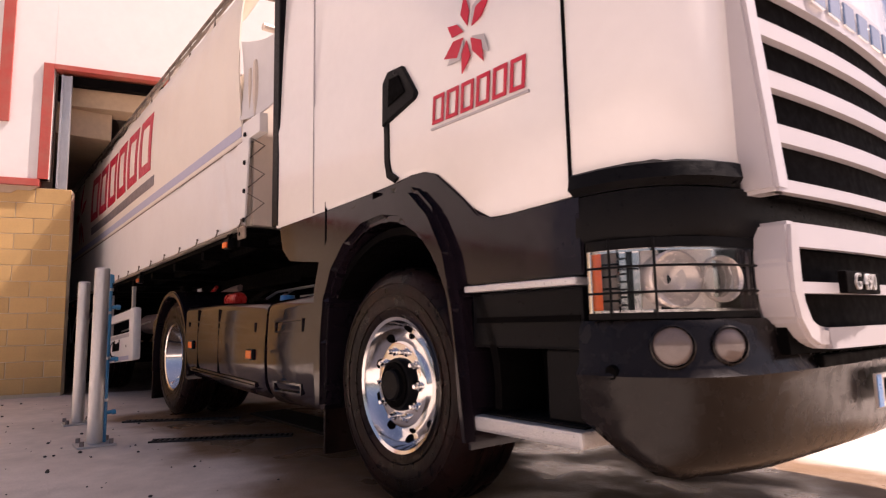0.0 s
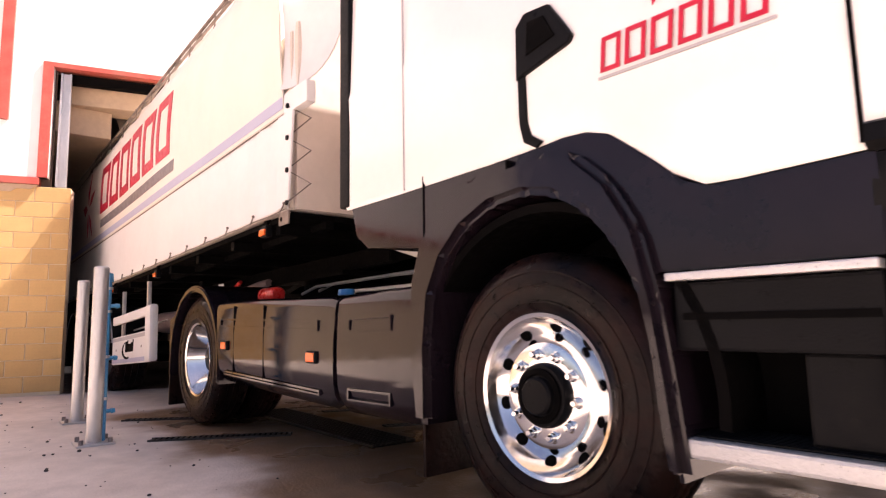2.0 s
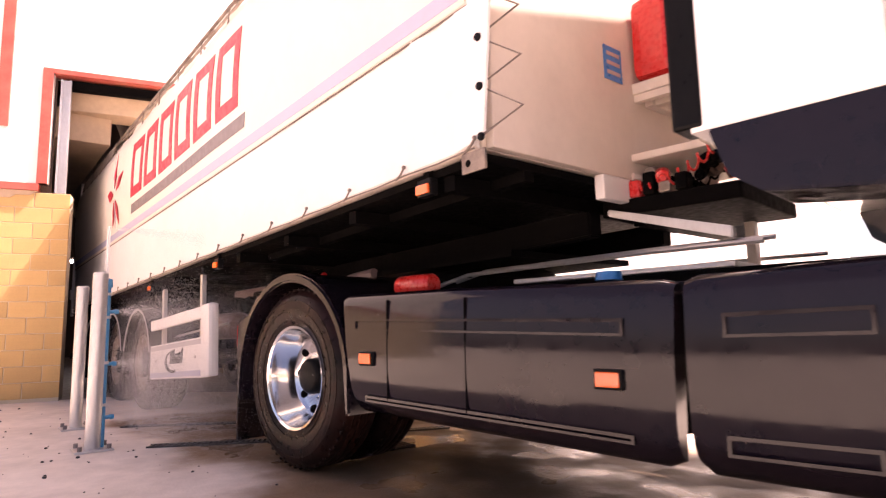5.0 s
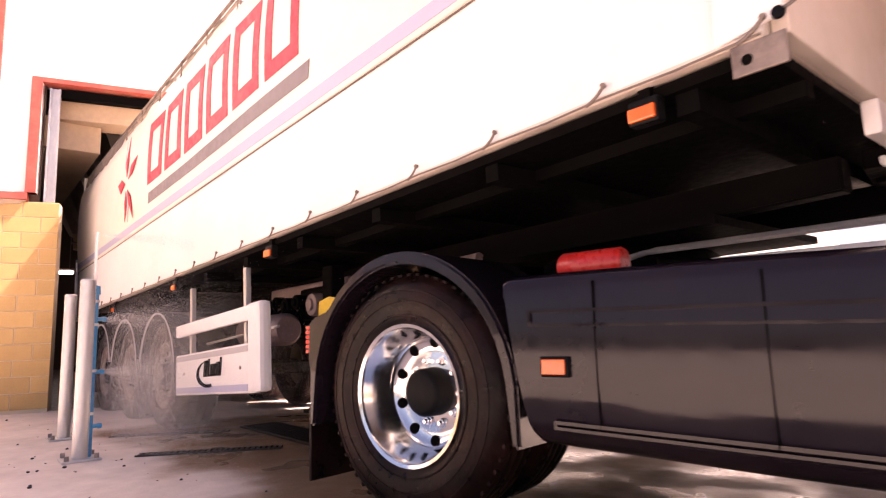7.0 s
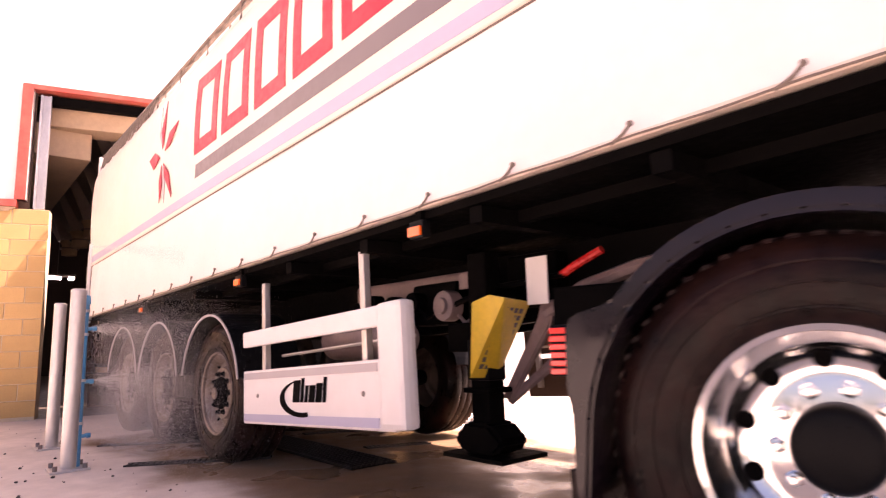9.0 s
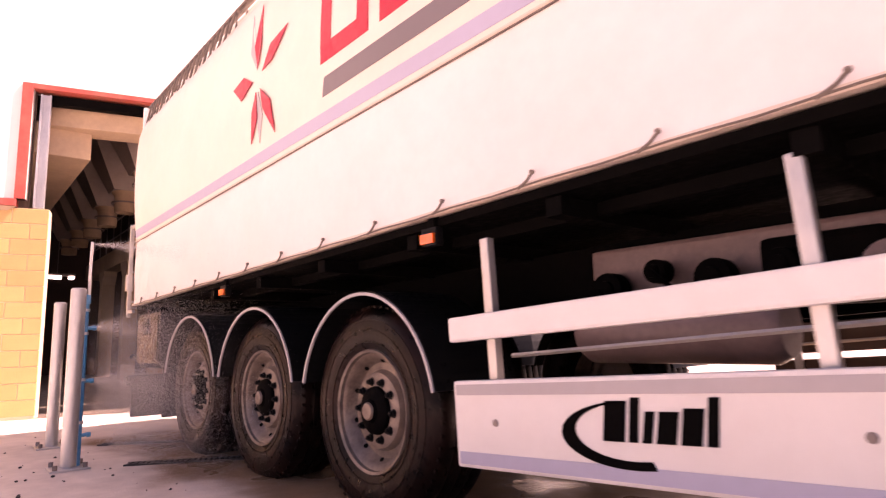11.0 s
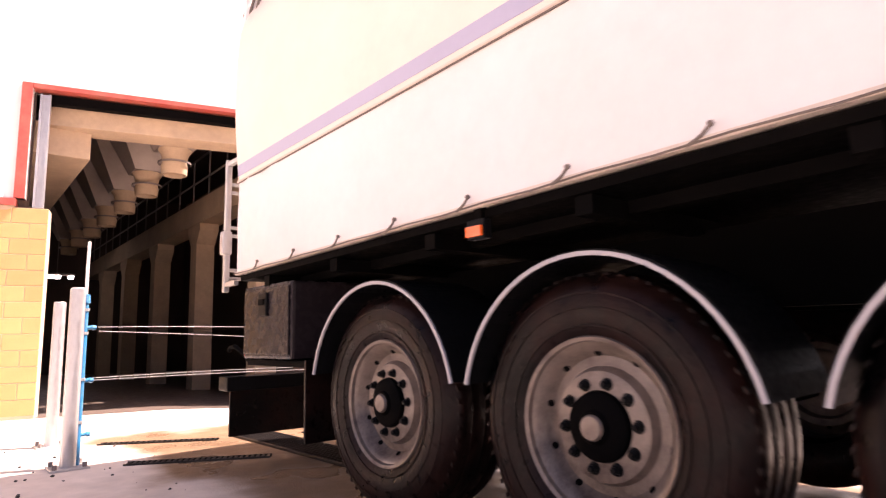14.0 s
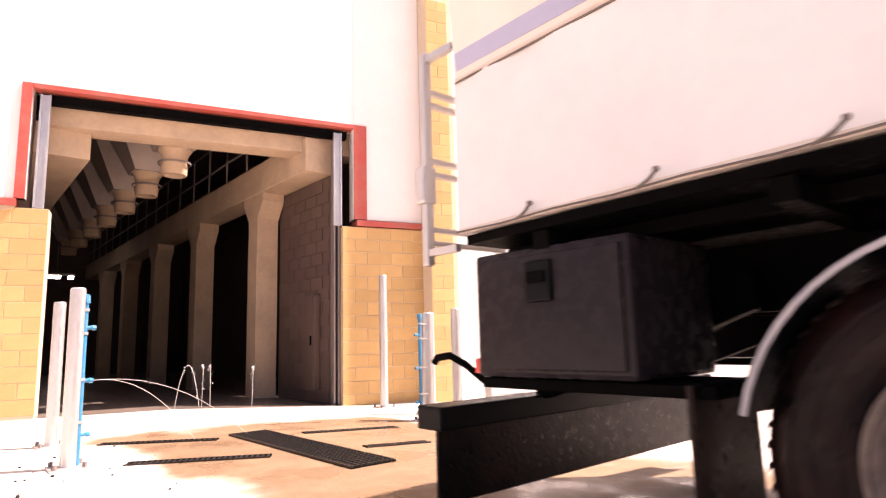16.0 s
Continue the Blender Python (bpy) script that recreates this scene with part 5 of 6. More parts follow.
    part("front_gusset", box(X_FRONT - 0.1, X_FRONT + 0.04, 1.25, 2.3, fz - 0.2, fz - 0.002, 0.01), BLACK, T)
    part("notice", box(X_FRONT + 0.051, X_FRONT + 0.055, 0.85, 1.0, fz + 0.5, fz + 0.68), BLUEPLASTIC, T, "blue notice with plain bars")
    for i in range(3):
        part("notice_bar", box(X_FRONT + 0.0555, X_FRONT + 0.058, 0.87, 0.98, fz + 0.53 + i * 0.05, fz + 0.55 + i * 0.05), WHITELENS, T)
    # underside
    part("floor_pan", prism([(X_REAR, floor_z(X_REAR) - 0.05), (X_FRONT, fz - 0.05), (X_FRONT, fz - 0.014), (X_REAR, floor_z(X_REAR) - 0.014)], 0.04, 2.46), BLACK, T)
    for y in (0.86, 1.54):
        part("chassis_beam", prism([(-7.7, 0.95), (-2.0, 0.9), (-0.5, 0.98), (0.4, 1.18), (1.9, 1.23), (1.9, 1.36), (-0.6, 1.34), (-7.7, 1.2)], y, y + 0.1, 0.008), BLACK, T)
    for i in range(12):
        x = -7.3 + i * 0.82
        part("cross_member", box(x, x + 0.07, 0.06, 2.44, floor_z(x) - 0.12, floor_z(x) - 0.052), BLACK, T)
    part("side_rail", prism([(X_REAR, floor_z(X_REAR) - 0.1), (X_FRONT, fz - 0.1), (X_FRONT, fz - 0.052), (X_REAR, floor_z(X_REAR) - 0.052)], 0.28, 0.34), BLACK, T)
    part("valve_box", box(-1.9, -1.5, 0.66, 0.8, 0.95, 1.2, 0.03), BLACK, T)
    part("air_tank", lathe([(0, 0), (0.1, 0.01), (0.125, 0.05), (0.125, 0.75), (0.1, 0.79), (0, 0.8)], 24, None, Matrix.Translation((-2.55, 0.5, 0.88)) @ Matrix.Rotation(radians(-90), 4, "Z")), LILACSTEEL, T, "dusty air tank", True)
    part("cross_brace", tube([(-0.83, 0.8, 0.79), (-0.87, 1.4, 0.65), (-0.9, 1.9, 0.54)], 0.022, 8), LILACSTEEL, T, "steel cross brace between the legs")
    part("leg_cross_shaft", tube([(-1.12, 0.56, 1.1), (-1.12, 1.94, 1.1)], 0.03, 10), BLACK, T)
    # black box added to darken the see-through gap behind the landing legs
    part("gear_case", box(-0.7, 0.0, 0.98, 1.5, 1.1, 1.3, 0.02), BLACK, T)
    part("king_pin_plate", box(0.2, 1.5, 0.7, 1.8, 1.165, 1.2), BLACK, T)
    # side markers
    for x in (1.64, -1.03, -2.98, -5.28):
        z = floor_z(x) - (0.095 if x > 1 else 0.105)
        mk = part("side_marker", box(x - 0.05, x + 0.05, 0.005, 0.05, z - 0.03, z + 0.05, 0.008), PLASTIC, T)
        part("lens", box(x - 0.045, x + 0.045, -0.01, 0.0048, z - 0.022, z + 0.022, 0.006), AMBER, mk, "amber side marker lens")
        part("stay", box(x - 0.02, x + 0.02, 0.02, 0.05, z + 0.051, z + 0.12), BLACK, mk)
    for side in (0, 1):
        Y = (lambda a, b: (2.5 - b, 2.5 - a)) if side else (lambda a, b: (a, b))
        # landing leg
        F = (lambda p: Vector((p[0], 2.5 - p[1], p[2]))) if side else (lambda p: Vector(p))
        SET = pose(0.3 if side else 0, 0, 0)
        part("landing_leg", box(-1.235, -1.105, *Y(0.5, 0.61), 0.42, 1.3, 0.012), BLACK, T, "black landing leg", at=SET)
        part("leg_sleeve", box(-1.243, -1.097, *Y(0.492, 0.618), 0.66, 0.86, 0.01), PLASTIC, T, at=SET)
        part("leg_flange", box(-1.26, -1.08, *Y(0.47, 0.64), 0.6, 0.625, 0.006), BLACK, T, at=SET)
        part("leg_housing", box(-1.2, -0.86, *Y(0.76, 0.95), 1.02, 1.3, 0.02), BLACK, T, at=SET)
        part("leg_foot", prism([(-1.32, 0.35), (-1.33, 0.385), (-1.25, 0.46), (-1.09, 0.46), (-1.0, 0.385), (-1.01, 0.35), (-1.06, 0.315), (-1.27, 0.315)], *Y(0.46, 0.66), 0.018), BLACK, T, at=SET)
        part("foot_plate", box(-1.37, -0.96, *Y(0.42, 0.74), 0.29, 0.312, 0.004), BLACK, T, at=SET)
        tl, pk, fa, fc, fd, bl = [F(p) for p in ((-1.1, 0.4, 1.04), (-1.0, 0.42, 1.07), (-0.92, 0.44, 1.05), (-0.97, 0.68, 1.04), (-1.12, 0.58, 0.67), (-1.13, 0.4, 0.68))]
        hull = bmesh.new()
        for p in (tl, pk, fa, fc, fd, bl):
            hull.verts.new(p)
        bmesh.ops.convex_hull(hull, input=hull.verts)
        cv = part("leg_cover", hull, YELLOW, T, "worn yellow warning cover", at=SET)
        out = (fa - bl).cross(fc - fa).normalized() * 0.0035
        if out.x < 0:
            out = -out
        for k in range(4):
            for i in range(9):
                b = bmesh.new()
                for du, dv in ((0, 0), (0.13, 0), (0.13, 0.06), (0, 0.06)):
                    u, v = 0.14 + 0.19 * k + du, 0.1 + 0.09 * i + dv
                    q = fa.lerp(fc, u).lerp(bl.lerp(fd, u), v)
                    b.verts.new(q + out), b.verts.new(q - out)
                bmesh.ops.convex_hull(b, input=b.verts)
                part("warning_bar", b, ROPE, cv, "dark printed bar", at=SET)
        ym = lambda y: 2.5 - y if side else y
        part("leg_brace", prism([(-1.18, 0.56), (-1.11, 0.56), (-0.84, 0.92), (-0.81, 1.04), (-0.89, 1.04), (-0.92, 0.95)], *Y(0.66, 0.7), 0.008), LILACSTEEL, T, "dusty steel leg brace", at=SET)
        part("leg_brace", tube([(-1.15, ym(0.7), 0.55), (-0.78, ym(0.7), 0.795), (-0.42, ym(0.7), 0.95), (-0.05, ym(0.72), 1.1)], 0.026, 8), LILACSTEEL, T, "steel leg brace", at=SET)
        part("leg_brace", tube([(-0.87, ym(0.68), 0.98), (-0.65, ym(0.68), 1.085), (-0.36, ym(0.68), 1.15), (-0.05, ym(0.68), 1.18), (0.2, ym(0.68), 1.19)], 0.035, 8), LILACSTEEL, T, "curved dusty brace", at=SET)
        part("crank_shaft", tube([(-1.5, ym(0.55), 1.02), (-1.2, ym(0.6), 1.12), (-0.95, ym(0.66), 1.14), (-0.76, ym(0.7), 1.16)], 0.016, 8), BLACK, T, "black crank shaft", at=SET)
        part("crank_handle", tube([(-0.78, ym(0.7), 1.16), (-0.66, ym(0.7), 1.21), (-0.55, ym(0.7), 1.25)], 0.02, 8), REDPLASTIC, T, "red crank handle", at=SET)
        # steel plate given the white sheet colour to carry light from the ground
        part("brace_plate", box(-0.93, -0.8, *Y(0.61, 0.619), 1.02, 1.25, 0.003), TARP, T, "pale steel plate", at=SET)
        part("brace_plate", box(-1.45, -1.33, *Y(0.64, 0.66), 1.14, 1.23, 0.006), LILACSTEEL, T, "pale steel plate", at=SET)
        # dusty tank and valves between leg and axles
        part("air_tank_panel", box(-2.7, -1.35, *Y(0.78, 0.84), 1.04, 1.26, 0.02), LILACSTEEL, T, "dusty lilac steel panel")
        for i, (x, z, r) in enumerate(((-1.48, 1.05, 0.085), (-1.8, 1.09, 0.06), (-2.05, 1.07, 0.075), (-2.3, 1.12, 0.05), (-2.55, 1.06, 0.08))):
            b = lathe([(0, -0.03), (r * 0.5, -0.03), (r * 0.55, -0.012), (r * 0.95, -0.008), (r, 0.004), (r, 0.07), (0, 0.07)], 20, None, Matrix.Translation((x, 0.5 * sum(Y(0.5 + 0.03 * i, 0.6 + 0.03 * i)), z)))
            tube([(x, 0.5 * sum(Y(0.55, 0.65)), z), (x + 0.12, 0.5 * sum(Y(0.55, 0.65)), z - 0.1), (x + 0.25, 0.5 * sum(Y(0.6, 0.7)), z - 0.02)], 0.012, 6, b)
            part("air_valve", b, BLACK if i else LILACSTEEL, T, "dusty round air valve with a hose", True)
        part("valve_bracket", box(-1.4, -1.1, *Y(0.5, 0.56), 0.8, 0.95, 0.01), BLACK, T)
        # side guard
        TILT = pose(0.31 if side else 0.03, 0, 0.145 if side else 0.162, 0, -3.1, 0)
        part("guard_rail", box(-2.85, -1.2, *Y(0.0, 0.04), 0.845, 0.945, 0.012), TARP, T, "white side guard rail", at=TILT)
        part("guard_panel", box(-2.84, -1.2, *Y(0.0, 0.04), 0.37, 0.695, 0.012), TARP, T, "white side guard panel", at=TILT)
        part("guard_end", box(-1.32, -1.12, *Y(-0.008, 0.08), 0.375, 0.955, 0.03), TARP, T, "rounded white guard end", at=TILT)
        part("guard_band", box(-2.82, -1.325, *Y(-0.004, -0.0001), 0.64, 0.68), GREY, T, "grey printed band", at=TILT)
        part("guard_band", box(-2.82, -1.325, *Y(-0.004, -0.0001), 0.385, 0.43), LILAC, T, "lilac printed band", at=TILT)
        # backing slabs added to give the guard's inner side its shaded colour
        part("guard_back", box(-2.83, -1.34, *Y(0.041, 0.064), 0.375, 0.69, 0.004), GUARDBACK, T, "back of the side guard, shade put into its brown", at=TILT)
        part("guard_back", box(-2.84, -1.34, *Y(0.041, 0.064), 0.727 if side else 0.85, 0.94, 0.004), GUARDBACK, T, "back of the side guard, shade put into its brown", at=TILT)
        for x in (-2.7, -1.55):
            part("guard_post", box(x, x + 0.045, *Y(0.065, 0.105), 0.45, 1.25, 0.006), GALV, T, "steel guard post", at=TILT)
        part("guard_bar", tube([(-2.7, 0.5 * sum(Y(0.2, 0.22)), 0.78), (-1.3, 0.5 * sum(Y(0.2, 0.22)), 0.8)], 0.01, 6), GALV, T, at=TILT)
        if not side:
            ring = [(-2.06 + 0.19 * math.cos(radians(a)) * 1.35, 0.52 + 0.1 * math.sin(radians(a))) for a in range(95, 290, 12)]
            ring += [(-2.06 + 0.15 * math.cos(radians(a)) * 1.35, 0.53 + 0.085 * math.sin(radians(a))) for a in range(287, 92, -12)]
            part("logo_arc", prism(ring, -0.005, -0.0005), BLACK, T, "black logo arc", at=TILT)
            for i, (bw, bh) in enumerate(((0.075, 0.12), (0.03, 0.13), (0.03, 0.09), (0.06, 0.09), (0.06, 0.1), (0.03, 0.13))):
                x = -2.16 + (0, 0.09, 0.135, 0.18, 0.255, 0.33)[i]
                part("logo_bar", prism([(x, 0.5), (x + bw, 0.5), (x + bw + 0.02, 0.5 + bh), (x + 0.02, 0.5 + bh)], -0.005, -0.0005), BLACK, T, "plain black bar", at=TILT)
            for x in (-2.62, -1.45):
                part("guard_bolt", lathe([(0, -0.006), (0.012, -0.005), (0.014, 0.0)], 10, None, Matrix.Translation((x, 0.0, 0.54))), GREYSTEEL, T, at=TILT)
        # axles, guards
        for x in (-3.59, -4.85, -6.06):
            wheel(T, x, 0.1 if not side else 2.4, 0.525, "trailer", 1 if not side else -1, W=0.385)
            part("mudguard", arch_band(x + 0.03, 0.53, 0.572, 0.587, 12, 168, *Y(0.03, 0.5), 24), PLASTIC, T, "black mudguard")
            part("mudguard_edge", arch_band(x + 0.03, 0.53, 0.565, 0.58, 12, 168, *Y(0.022, 0.034), 24), GREY, T, "pale mudguard edge")
        # tool box
        bx = part("tool_box", box(-7.61, -6.91, *Y(0.06, 0.6), 0.72, 1.195, 0.02), TOOLBOX, T, "dusty grey tool box")
        part("lid", box(-7.58, -6.94, *Y(0.048, 0.059), 0.75, 1.165, 0.005), TOOLBOX, bx)
        part("latch", box(-7.33, -7.21, *Y(0.03, 0.047), 0.99, 1.14, 0.01), PLASTIC, bx, "black box latch")
        part("latch_grip", box(-7.31, -7.23, *Y(0.02, 0.0295), 1.06, 1.1, 0.004), BLACK, bx)
        part("box_bracket", box(-7.63, -6.69, *Y(0.1, 0.5), 0.675, 0.715, 0.005), BLACK, T)
        part("mud_flap", box(-6.76, -6.74, *Y(0.06, 0.5), 0.26, 0.72, 0.004), RUBBER, T, "black rubber mud flap")
    for x in (-3.59, -4.85, -6.06):
        part("axle", tube([(x, 0.4, 0.525), (x, 2.1, 0.525)], 0.07), BLACK, T)
        part("air_bag", lathe([(0, 0), (0.13, 0), (0.15, 0.05), (0.15, 0.2), (0.13, 0.24), (0, 0.24)], 20, None, Matrix.Translation((x - 0.4, 0.68, 0.66)) @ Matrix.Rotation(radians(90), 4, "X")), BLACK, T)
    # tail: underride bar with rubber, hook, ladder, rear wall
    part("underride_bar", box(-7.98, -7.82, 0.04, 2.46, 0.49, 0.59, 0.01), PLASTIC, T, "dark underride bar")
    part("rubber_apron", box(-7.93, -7.91, 0.1, 2.4, 0.17, 0.488, 0.004), RUBBER, T, "black rubber apron")
    for y in (0.7, 1.7):
        part("underride_arm", prism([(-7.87, 0.57), (-7.82, 0.57), (-6.8, 0.95), (-6.8, 1.1), (-7.0, 1.1), (-7.87, 0.62)], y, y + 0.08, 0.005), BLACK, T)
    part("coupling_cable", tube([(-7.55, 0.15, 0.7), (-7.64, 0.12, 0.7), (-7.72, 0.1, 0.76), (-7.8, 0.08, 0.8), (-7.88, 0.08, 0.79), (-7.9, 0.08, 0.77)], 0.016, 8), BLACK, T, "bent black handle")
    part("rear_reflector", box(-7.65, -7.615, 0.08, 0.2, 0.73, 0.79, 0.006), REDLENS, T, "red rear reflector")
    part("rear_wall", box(X_REAR - 0.03, X_REAR + 0.015, 0.02, 2.48, floor_z(X_REAR), floor_z(X_REAR) + TOP - 0.02, 0.006), TARP, T, "white rear wall")
    lad = part("ladder", box(X_REAR - 0.24, X_REAR - 0.2, 0.0, 0.04, 1.18, 2.15, 0.008), GALV, T, "steel rear ladder")
    part("ladder_rail", box(X_REAR - 0.24, X_REAR - 0.2, 0.45, 0.49, 1.18, 2.15, 0.008), GALV, lad)
    for z in (1.27, 1.33, 1.58, 1.64, 1.9, 1.96):
        part("rung", box(X_REAR - 0.235, X_REAR - 0.205, 0.04, 0.45, z, z + 0.022, 0.004), GALV, lad)
    for z in (1.22, 2.1):
        part("ladder_stay", box(X_REAR - 0.2, X_REAR - 0.03, 0.005, 0.035, z, z + 0.03), GALV, lad)
    part("hinge", box(X_REAR - 0.26, X_REAR - 0.19, -0.02, 0.05, 1.45, 1.62, 0.015), GALV, lad)
    return T


TRACTOR = tractor()
TRAILER = trailer()
tagged(TRACTOR, group="lorry and trailer")
tagged(TRAILER, group="lorry and trailer")


# ---- blocks of the hall front ----
def blocks(wall, u0, u1, rows, z0=0.0, y=0.0):
    br = part("brick", box(0.005, 0.395, 0, 0.03, 0.005, 0.195, 0.004), BRICKM, wall)
    half = part("brick", box(0.005, 0.195, 0, 0.03, 0.005, 0.195, 0.004), BRICKM, wall)
    first, first_half = True, True
    for r in range(rows):
        u = u1
        left = u1 - (0.2 if r % 2 else 0.0)
        if r % 2:
            m = pose(u1 - 0.2, y, z0 + r * 0.2)
            if first_half:
                half.matrix_basis, first_half = m, False
            else:
                share(half, m, wall)
        while left > u0 + 0.05:
            wd = min(0.4, left - u0)
            src = br if wd > 0.3 else half
            m = pose(left - (0.4 if src is br else 0.2), y, z0 + r * 0.2)
            if src is br and first:
                br.matrix_basis, first = m, False
            else:
                share(src, m, wall)
            left -= 0.4 if src is br else 0.2


blocks(wall_left, -2.4, 0.0, 13, 0.04)
blocks(wall_right, 3.9, 5.3, 14, -0.16)
blocks(wall_far, 5.27, 5.67, 34, -0.16, -0.338)


# ---- water of the wheel wash ----
def water_material():
    m = bpy.data.materials.new("fine_water")
    m.use_nodes = True
    n, link = m.node_tree.nodes, m.node_tree.links.new
    tr, di, mx = n.new("ShaderNodeBsdfTransparent"), n.new("ShaderNodeBsdfTranslucent"), n.new("ShaderNodeMixShader")
    df, mx2 = n.new("ShaderNodeBsdfDiffuse"), n.new("ShaderNodeMixShader")
    di.inputs[0].default_value = df.inputs[0].default_value = (0.9, 0.88, 0.86, 1)
    mx2.inputs[0].default_value, mx.inputs[0].default_value = 0.5, 0.6
    link(di.outputs[0], mx2.inputs[1]), link(df.outputs[0], mx2.inputs[2])
    link(tr.outputs[0], mx.inputs[1]), link(mx2.outputs[0], mx.inputs[2])
    link(mx.outputs[0], n["Material Output"].inputs[0])
    return m


SPRAY = water_material()


def droplets(points):
    """Small four-sided drops, one at each (place, radius)."""
    vs, fs = [], []
    for p, r in points:
        k = len(vs)
        x, y, z = p
        vs += [(x + r, y + r, z + r), (x - r, y - r, z + r), (x - r, y + r, z - r), (x + r, y - r, z - r)]
        fs += [(k, k + 1, k + 2), (k, k + 3, k + 1), (k, k + 2, k + 3), (k + 1, k + 3, k + 2)]
    me = bpy.data.meshes.new("droplets")
    me.from_pydata(vs, [], fs)
    me.materials.append(SPRAY)
    return me


def spray(nozzle, aim, spread, n, reach, rng):
    """A cone of drops from a nozzle, densest near it, sinking a little with distance."""
    pts = []
    d = Vector(aim).normalized()
    for _ in range(n):
        s = reach * rng.random() ** 0.8
        off = Vector((rng.gauss(0, 1), rng.gauss(0, 1), rng.gauss(0, 1))) * spread * (0.05 + s)
        p = Vector(nozzle) + d * s + off
        p.z -= 0.12 * s * s
        if p.z > 0.02:
            pts.append((p, 0.0006 + 0.0008 * rng.random()))
    return pts


WATERS = []
rng = random.Random(7)
for x, y, sy in ((-5.09, 0.905, 1), (-5.62, 4.25, -1)):
    for z in (0.6, 0.98):
        for k in range(2):
            ob = new("water_spray", droplets(spray((x, y, z), (rng.uniform(-0.25, 0.05), sy, rng.uniform(-0.05, 0.1)), 0.19, 11000, 1.35, rng)))
            tagged(ob, "fine white water spray from the blue pipe nozzle", "water spray", "water sprays", "stuff")
            WATERS.append((ob, 4.0 + 0.3 * k, 13.1 + 0.3 * k, sy))
for x, y, sy in ((-5.095, 0.855, 1), (-5.62, 4.28, -1)):
    ob = new("water_spray", droplets(spray((x, y, 1.6), (-0.1, sy, 0.04), 0.06, 9000, 1.3, rng)))
    tagged(ob, "fine white water spray from the upright jet", "water spray", "water sprays", "stuff")
    WATERS.append((ob, 4.2, 13.5, sy))
mist = []
for _ in range(170000):
    p = Vector((rng.gauss(-5.6, 0.75), 1.12 + abs(rng.gauss(0, 0.3)), abs(rng.gauss(0.35, 0.4)) + 0.02))
    mist.append((p, 0.0005 + 0.0005 * rng.random()))
ob = tagged(new("water_mist", droplets(mist)), "hanging white water mist beside the wet wheels", "water mist", "water sprays", "stuff")
WATERS.append((ob, 4.4, 13.4, 1))
for x, h in ((-5.1, 1.62),):
    ob = part("water_jet", tube([(x, 0.83, 1.2), (x - 0.005, 0.83, 1.4), (x, 0.832, h)], 0.011, 6), SPRAY)
    tagged(ob, "thin upright water jet over the blue pipe", "water jet", "water sprays")
    WATERS.append((ob, 4.2, 14.0, 1))
# level jets across the lane, then a last drooping arc
for z, tilt in ((0.98, 0.02), (0.96, -0.12), (0.6, 0.015), (0.61, 0.03)):
    pts = [(-5.09 - 0.3 * f, 0.905 + 3.1 * f, z + tilt * f - 0.08 * f * f) for f in (i / 11 for i in range(12))]
    ob = tagged(part("water_jet", tube(pts, 0.0016, 5), SPRAY), "thin level water jet from the blue pipe", "water jet", "water sprays")
    WATERS.append((ob, 13.3, 15.2, 1))
for z, reach in ((0.6, 1.3), (0.6, 0.8)):
    pts = [(-5.09 - 0.25 * f * reach, 0.905 + reach * f, z + 0.06 * f - 0.62 * f * f * (1.0 if reach > 1 else 0.95)) for f in (i / 11 for i in range(12))]
    ob = tagged(part("water_jet", tube(pts, 0.0017, 5), SPRAY), "thin drooping water jet from the blue pipe", "water jet", "water sprays")
    WATERS.append((ob, 15.6, 17.0, 1))
# small fountains on the hall floor
for x, y, lean in ((-8.95, 2.6, 0.3), (-8.9, 2.95, 0.02), (-8.85, 3.05, -0.03), (-8.7, 3.6, 0.02)):
    pts = []
    for i in range(16):
        t = i / 15 * (1 if lean > 0.1 else 0.62)
        pts.append((x + lean * 0.3 * t, y + lean * t, fall(y) + 2.3 * t * (1 - t) + 0.005))
    b = tube(pts, 0.004, 6)
    for i in range(26):
        f = rng.random() ** 0.5
        q = Vector(pts[int(f * 15)])
        r = rng.uniform(0.004, 0.011)
        lathe([(0, -r), (r * 0.8, 0), (0, r)], 4, b, Matrix.Translation(q + Vector((rng.gauss(0, 0.012), rng.gauss(0, 0.016), rng.gauss(0, 0.02)))))
    ob = part("fountain", b, SPRAY)
    tagged(ob, "small arched water fountain from the hall floor", "fountain", "floor fountains")
    WATERS.append((ob, 15.0, 17.0, 1))


# ---- what moves ----
TRAVEL = [(0.0, -6.291), (0.5, -6.130), (1.0, -5.959), (1.5, -5.792), (2.0, -5.578), (2.5, -5.325), (3.0, -5.009), (3.5, -4.709),
          (4.0, -4.407), (4.5, -4.103), (5.0, -3.802), (5.5, -3.511), (6.0, -3.234), (6.5, -2.967), (7.0, -2.649), (7.5, -2.343),
          (8.0, -1.964), (8.5, -1.544), (9.0, -1.047), (9.5, -0.550), (10.0, 0.000), (10.5, 0.518), (11.0, 0.985), (11.5, 1.422),
          (12.0, 1.849), (12.5, 2.285), (13.0, 2.732), (13.5, 3.105), (14.0, 3.566), (14.5, 4.040), (15.0, 4.578), (15.5, 5.163),
          (16.0, 5.838)]
HEADING = 0.0218  # the lorry draws away from the camera's side a little
KING_PIN = Vector((0.75, 1.25, 0))


def along(t, s):
    """Pose of the trailer's frame when the lorry has come to s."""
    return Matrix.Translation((s, 1.63 + math.tan(HEADING) * s, -0.0037 * s)) @ Matrix.Rotation(HEADING, 4, "Z")


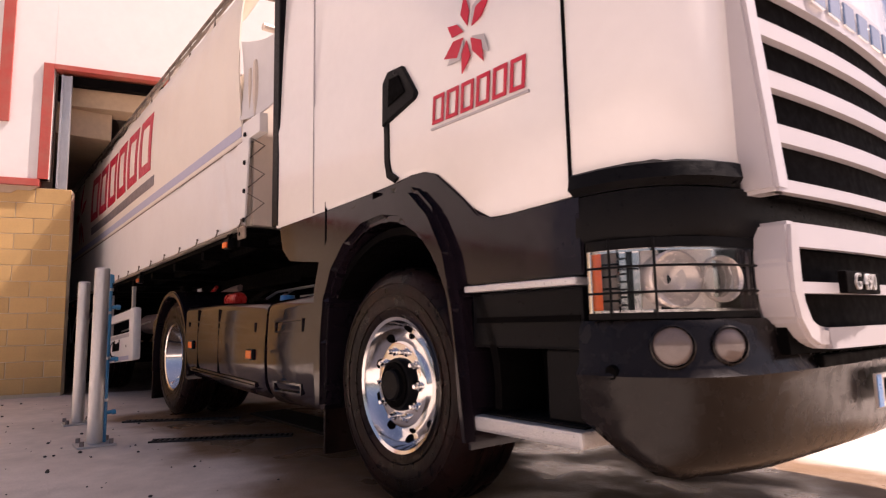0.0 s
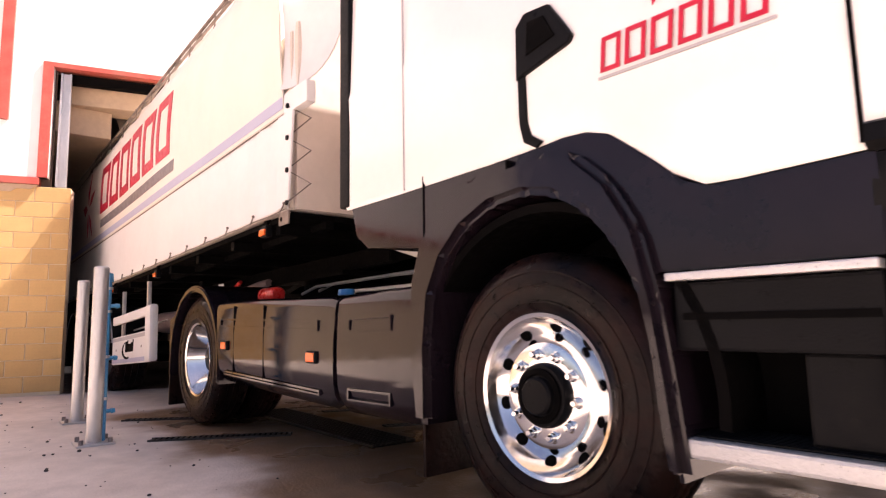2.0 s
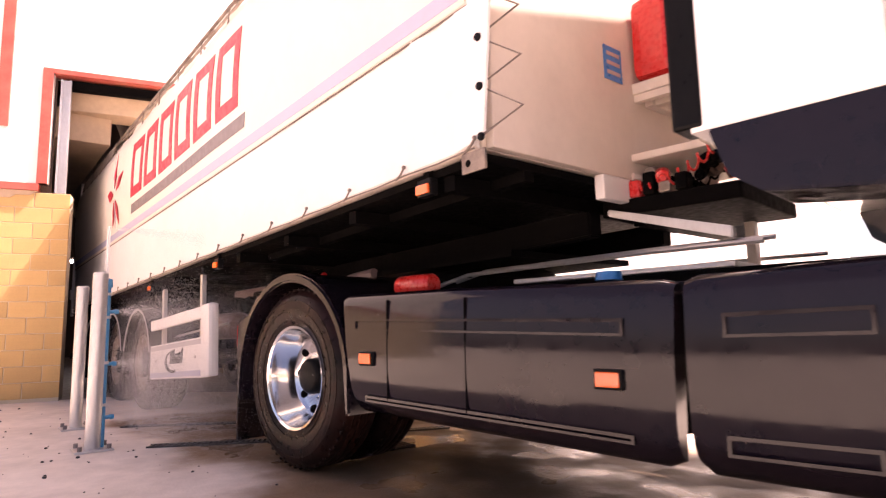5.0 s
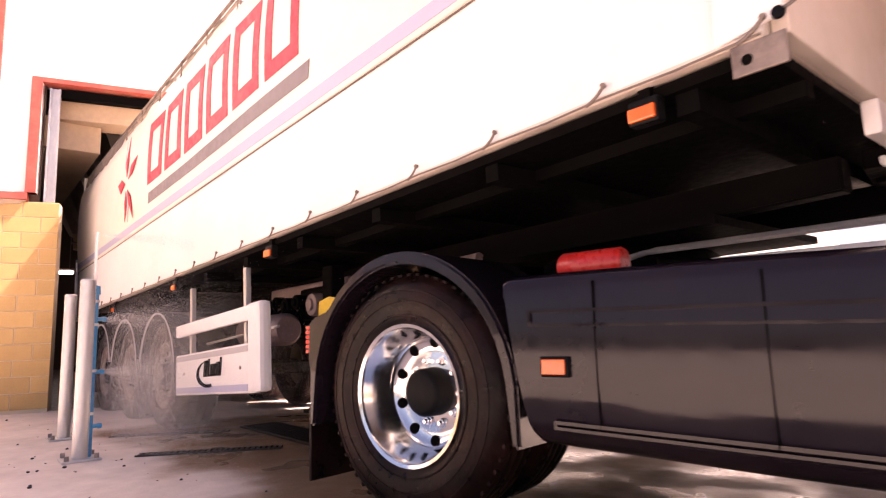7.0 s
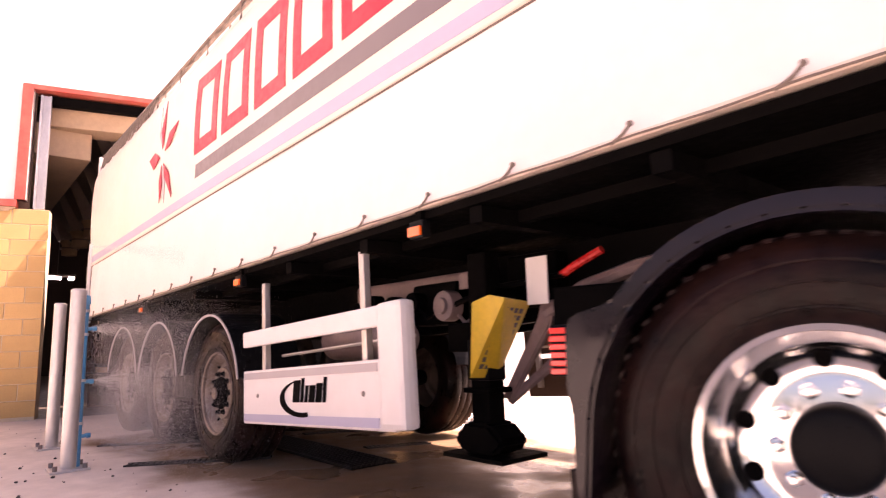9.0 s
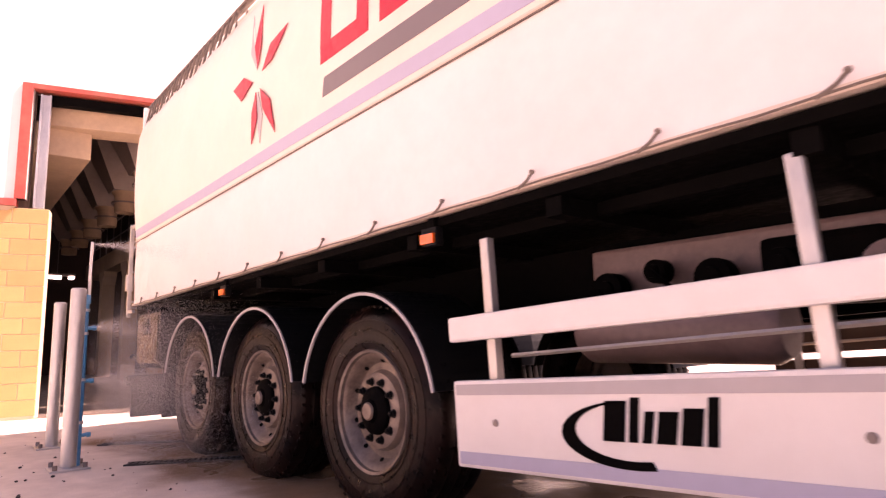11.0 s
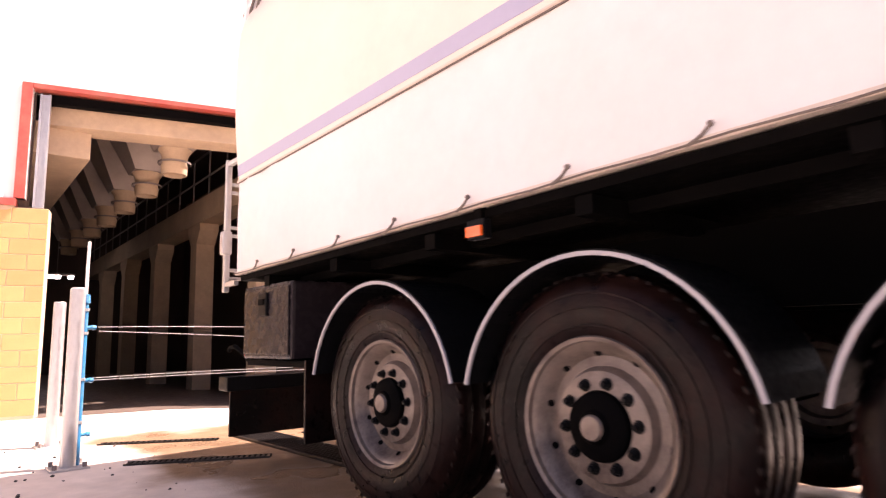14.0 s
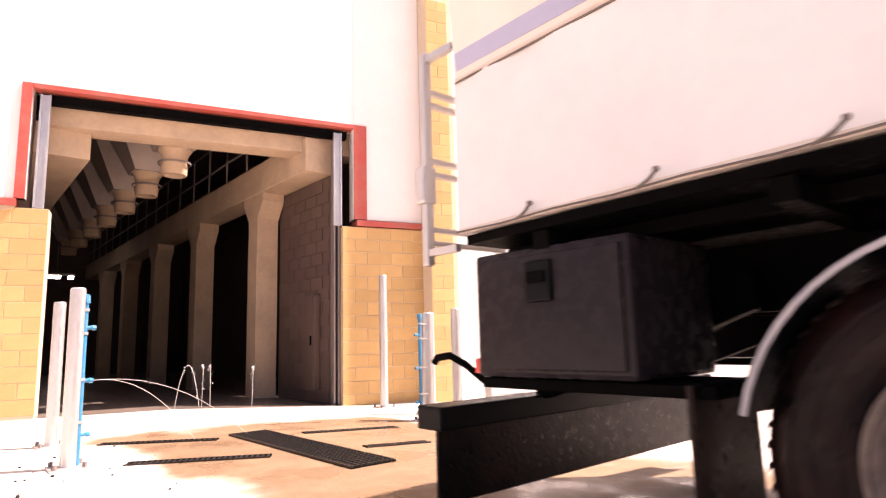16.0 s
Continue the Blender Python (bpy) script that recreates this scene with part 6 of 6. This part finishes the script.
def ease(f):
    f = min(max(f, 0), 1)
    return f * f * (3 - 2 * f)


def pitch(t, s):
    """The trailer's wheels come up out of the wash lane, its front sinks as the tractor drives off the apron, and its tail settles at the end."""
    tail = 0.05 * ease((2.62 - s) / 2.3) + 0.035 * max(0, (t - 14.2) / 1.8)
    front = 0.05 * ease((t - 7.0) / 2.6)
    axle = Vector((-4.82, 1.25, 0))
    return Matrix.Translation(axle - Vector((0, 0, tail))) @ Matrix.Rotation((front - tail) / 5.57, 4, "Y") @ Matrix.Translation(-axle)


def steer(s):
    """The road tractor swings to its left about the king pin as it leaves the lane."""
    return Matrix.Translation(KING_PIN) @ Matrix.Rotation(0.1356 + 0.0488 * (min(s, 0) + 3) - 0.008 * max(0, min(s, 0) + 2) ** 2, 4, "Z") @ Matrix.Translation(-KING_PIN)


def motions():
    walk(TRACTOR, [(t, along(t, s) @ steer(s) @ Matrix.Translation((-0.44, 0, 0))) for t, s in TRAVEL])
    walk(TRAILER, [(t, along(t, s) @ pitch(t, s)) for t, s in TRAVEL])
    for w, home, side in ROLLING:
        face = 0 if side == 1 else 180
        rows = []
        for t, s in TRAVEL:
            turn = Matrix.Rotation((s - TRAVEL[0][1]) / WHEEL_R, 4, "Y")
            rows.append((t, Matrix.Translation(home) @ turn @ Matrix.Rotation(radians(face), 4, "Z")))
        walk(w, rows)

    # the water comes on as the trailer nears, sways, and sinks away after it
    for k, (ob, on, off, sy) in enumerate(WATERS):
        rows = [(0.0, pose(0, 0, -2.2)), (on - 0.6, pose(0, 0, -2.2)), (on, pose(0, 0, 0))]
        t = on + 0.5
        while t < off - 0.3:
            rows.append((t, pose(0.015 * math.sin(5 * t + k), 0.02 * math.sin(3.7 * t + k), 0.012 * math.sin(4.3 * t + 2 * k))))
            t += 0.5
        if off < 15.3:
            rows += [(off, pose(0, 0, 0)), (off + 0.7, pose(0, 0, -2.2)), (16.0, pose(0, 0, -2.2))]
        else:
            rows = [r for r in rows if r[0] < 16] + [(16.0, pose(0, 0, 0))]
        walk(ob, rows)


motions()
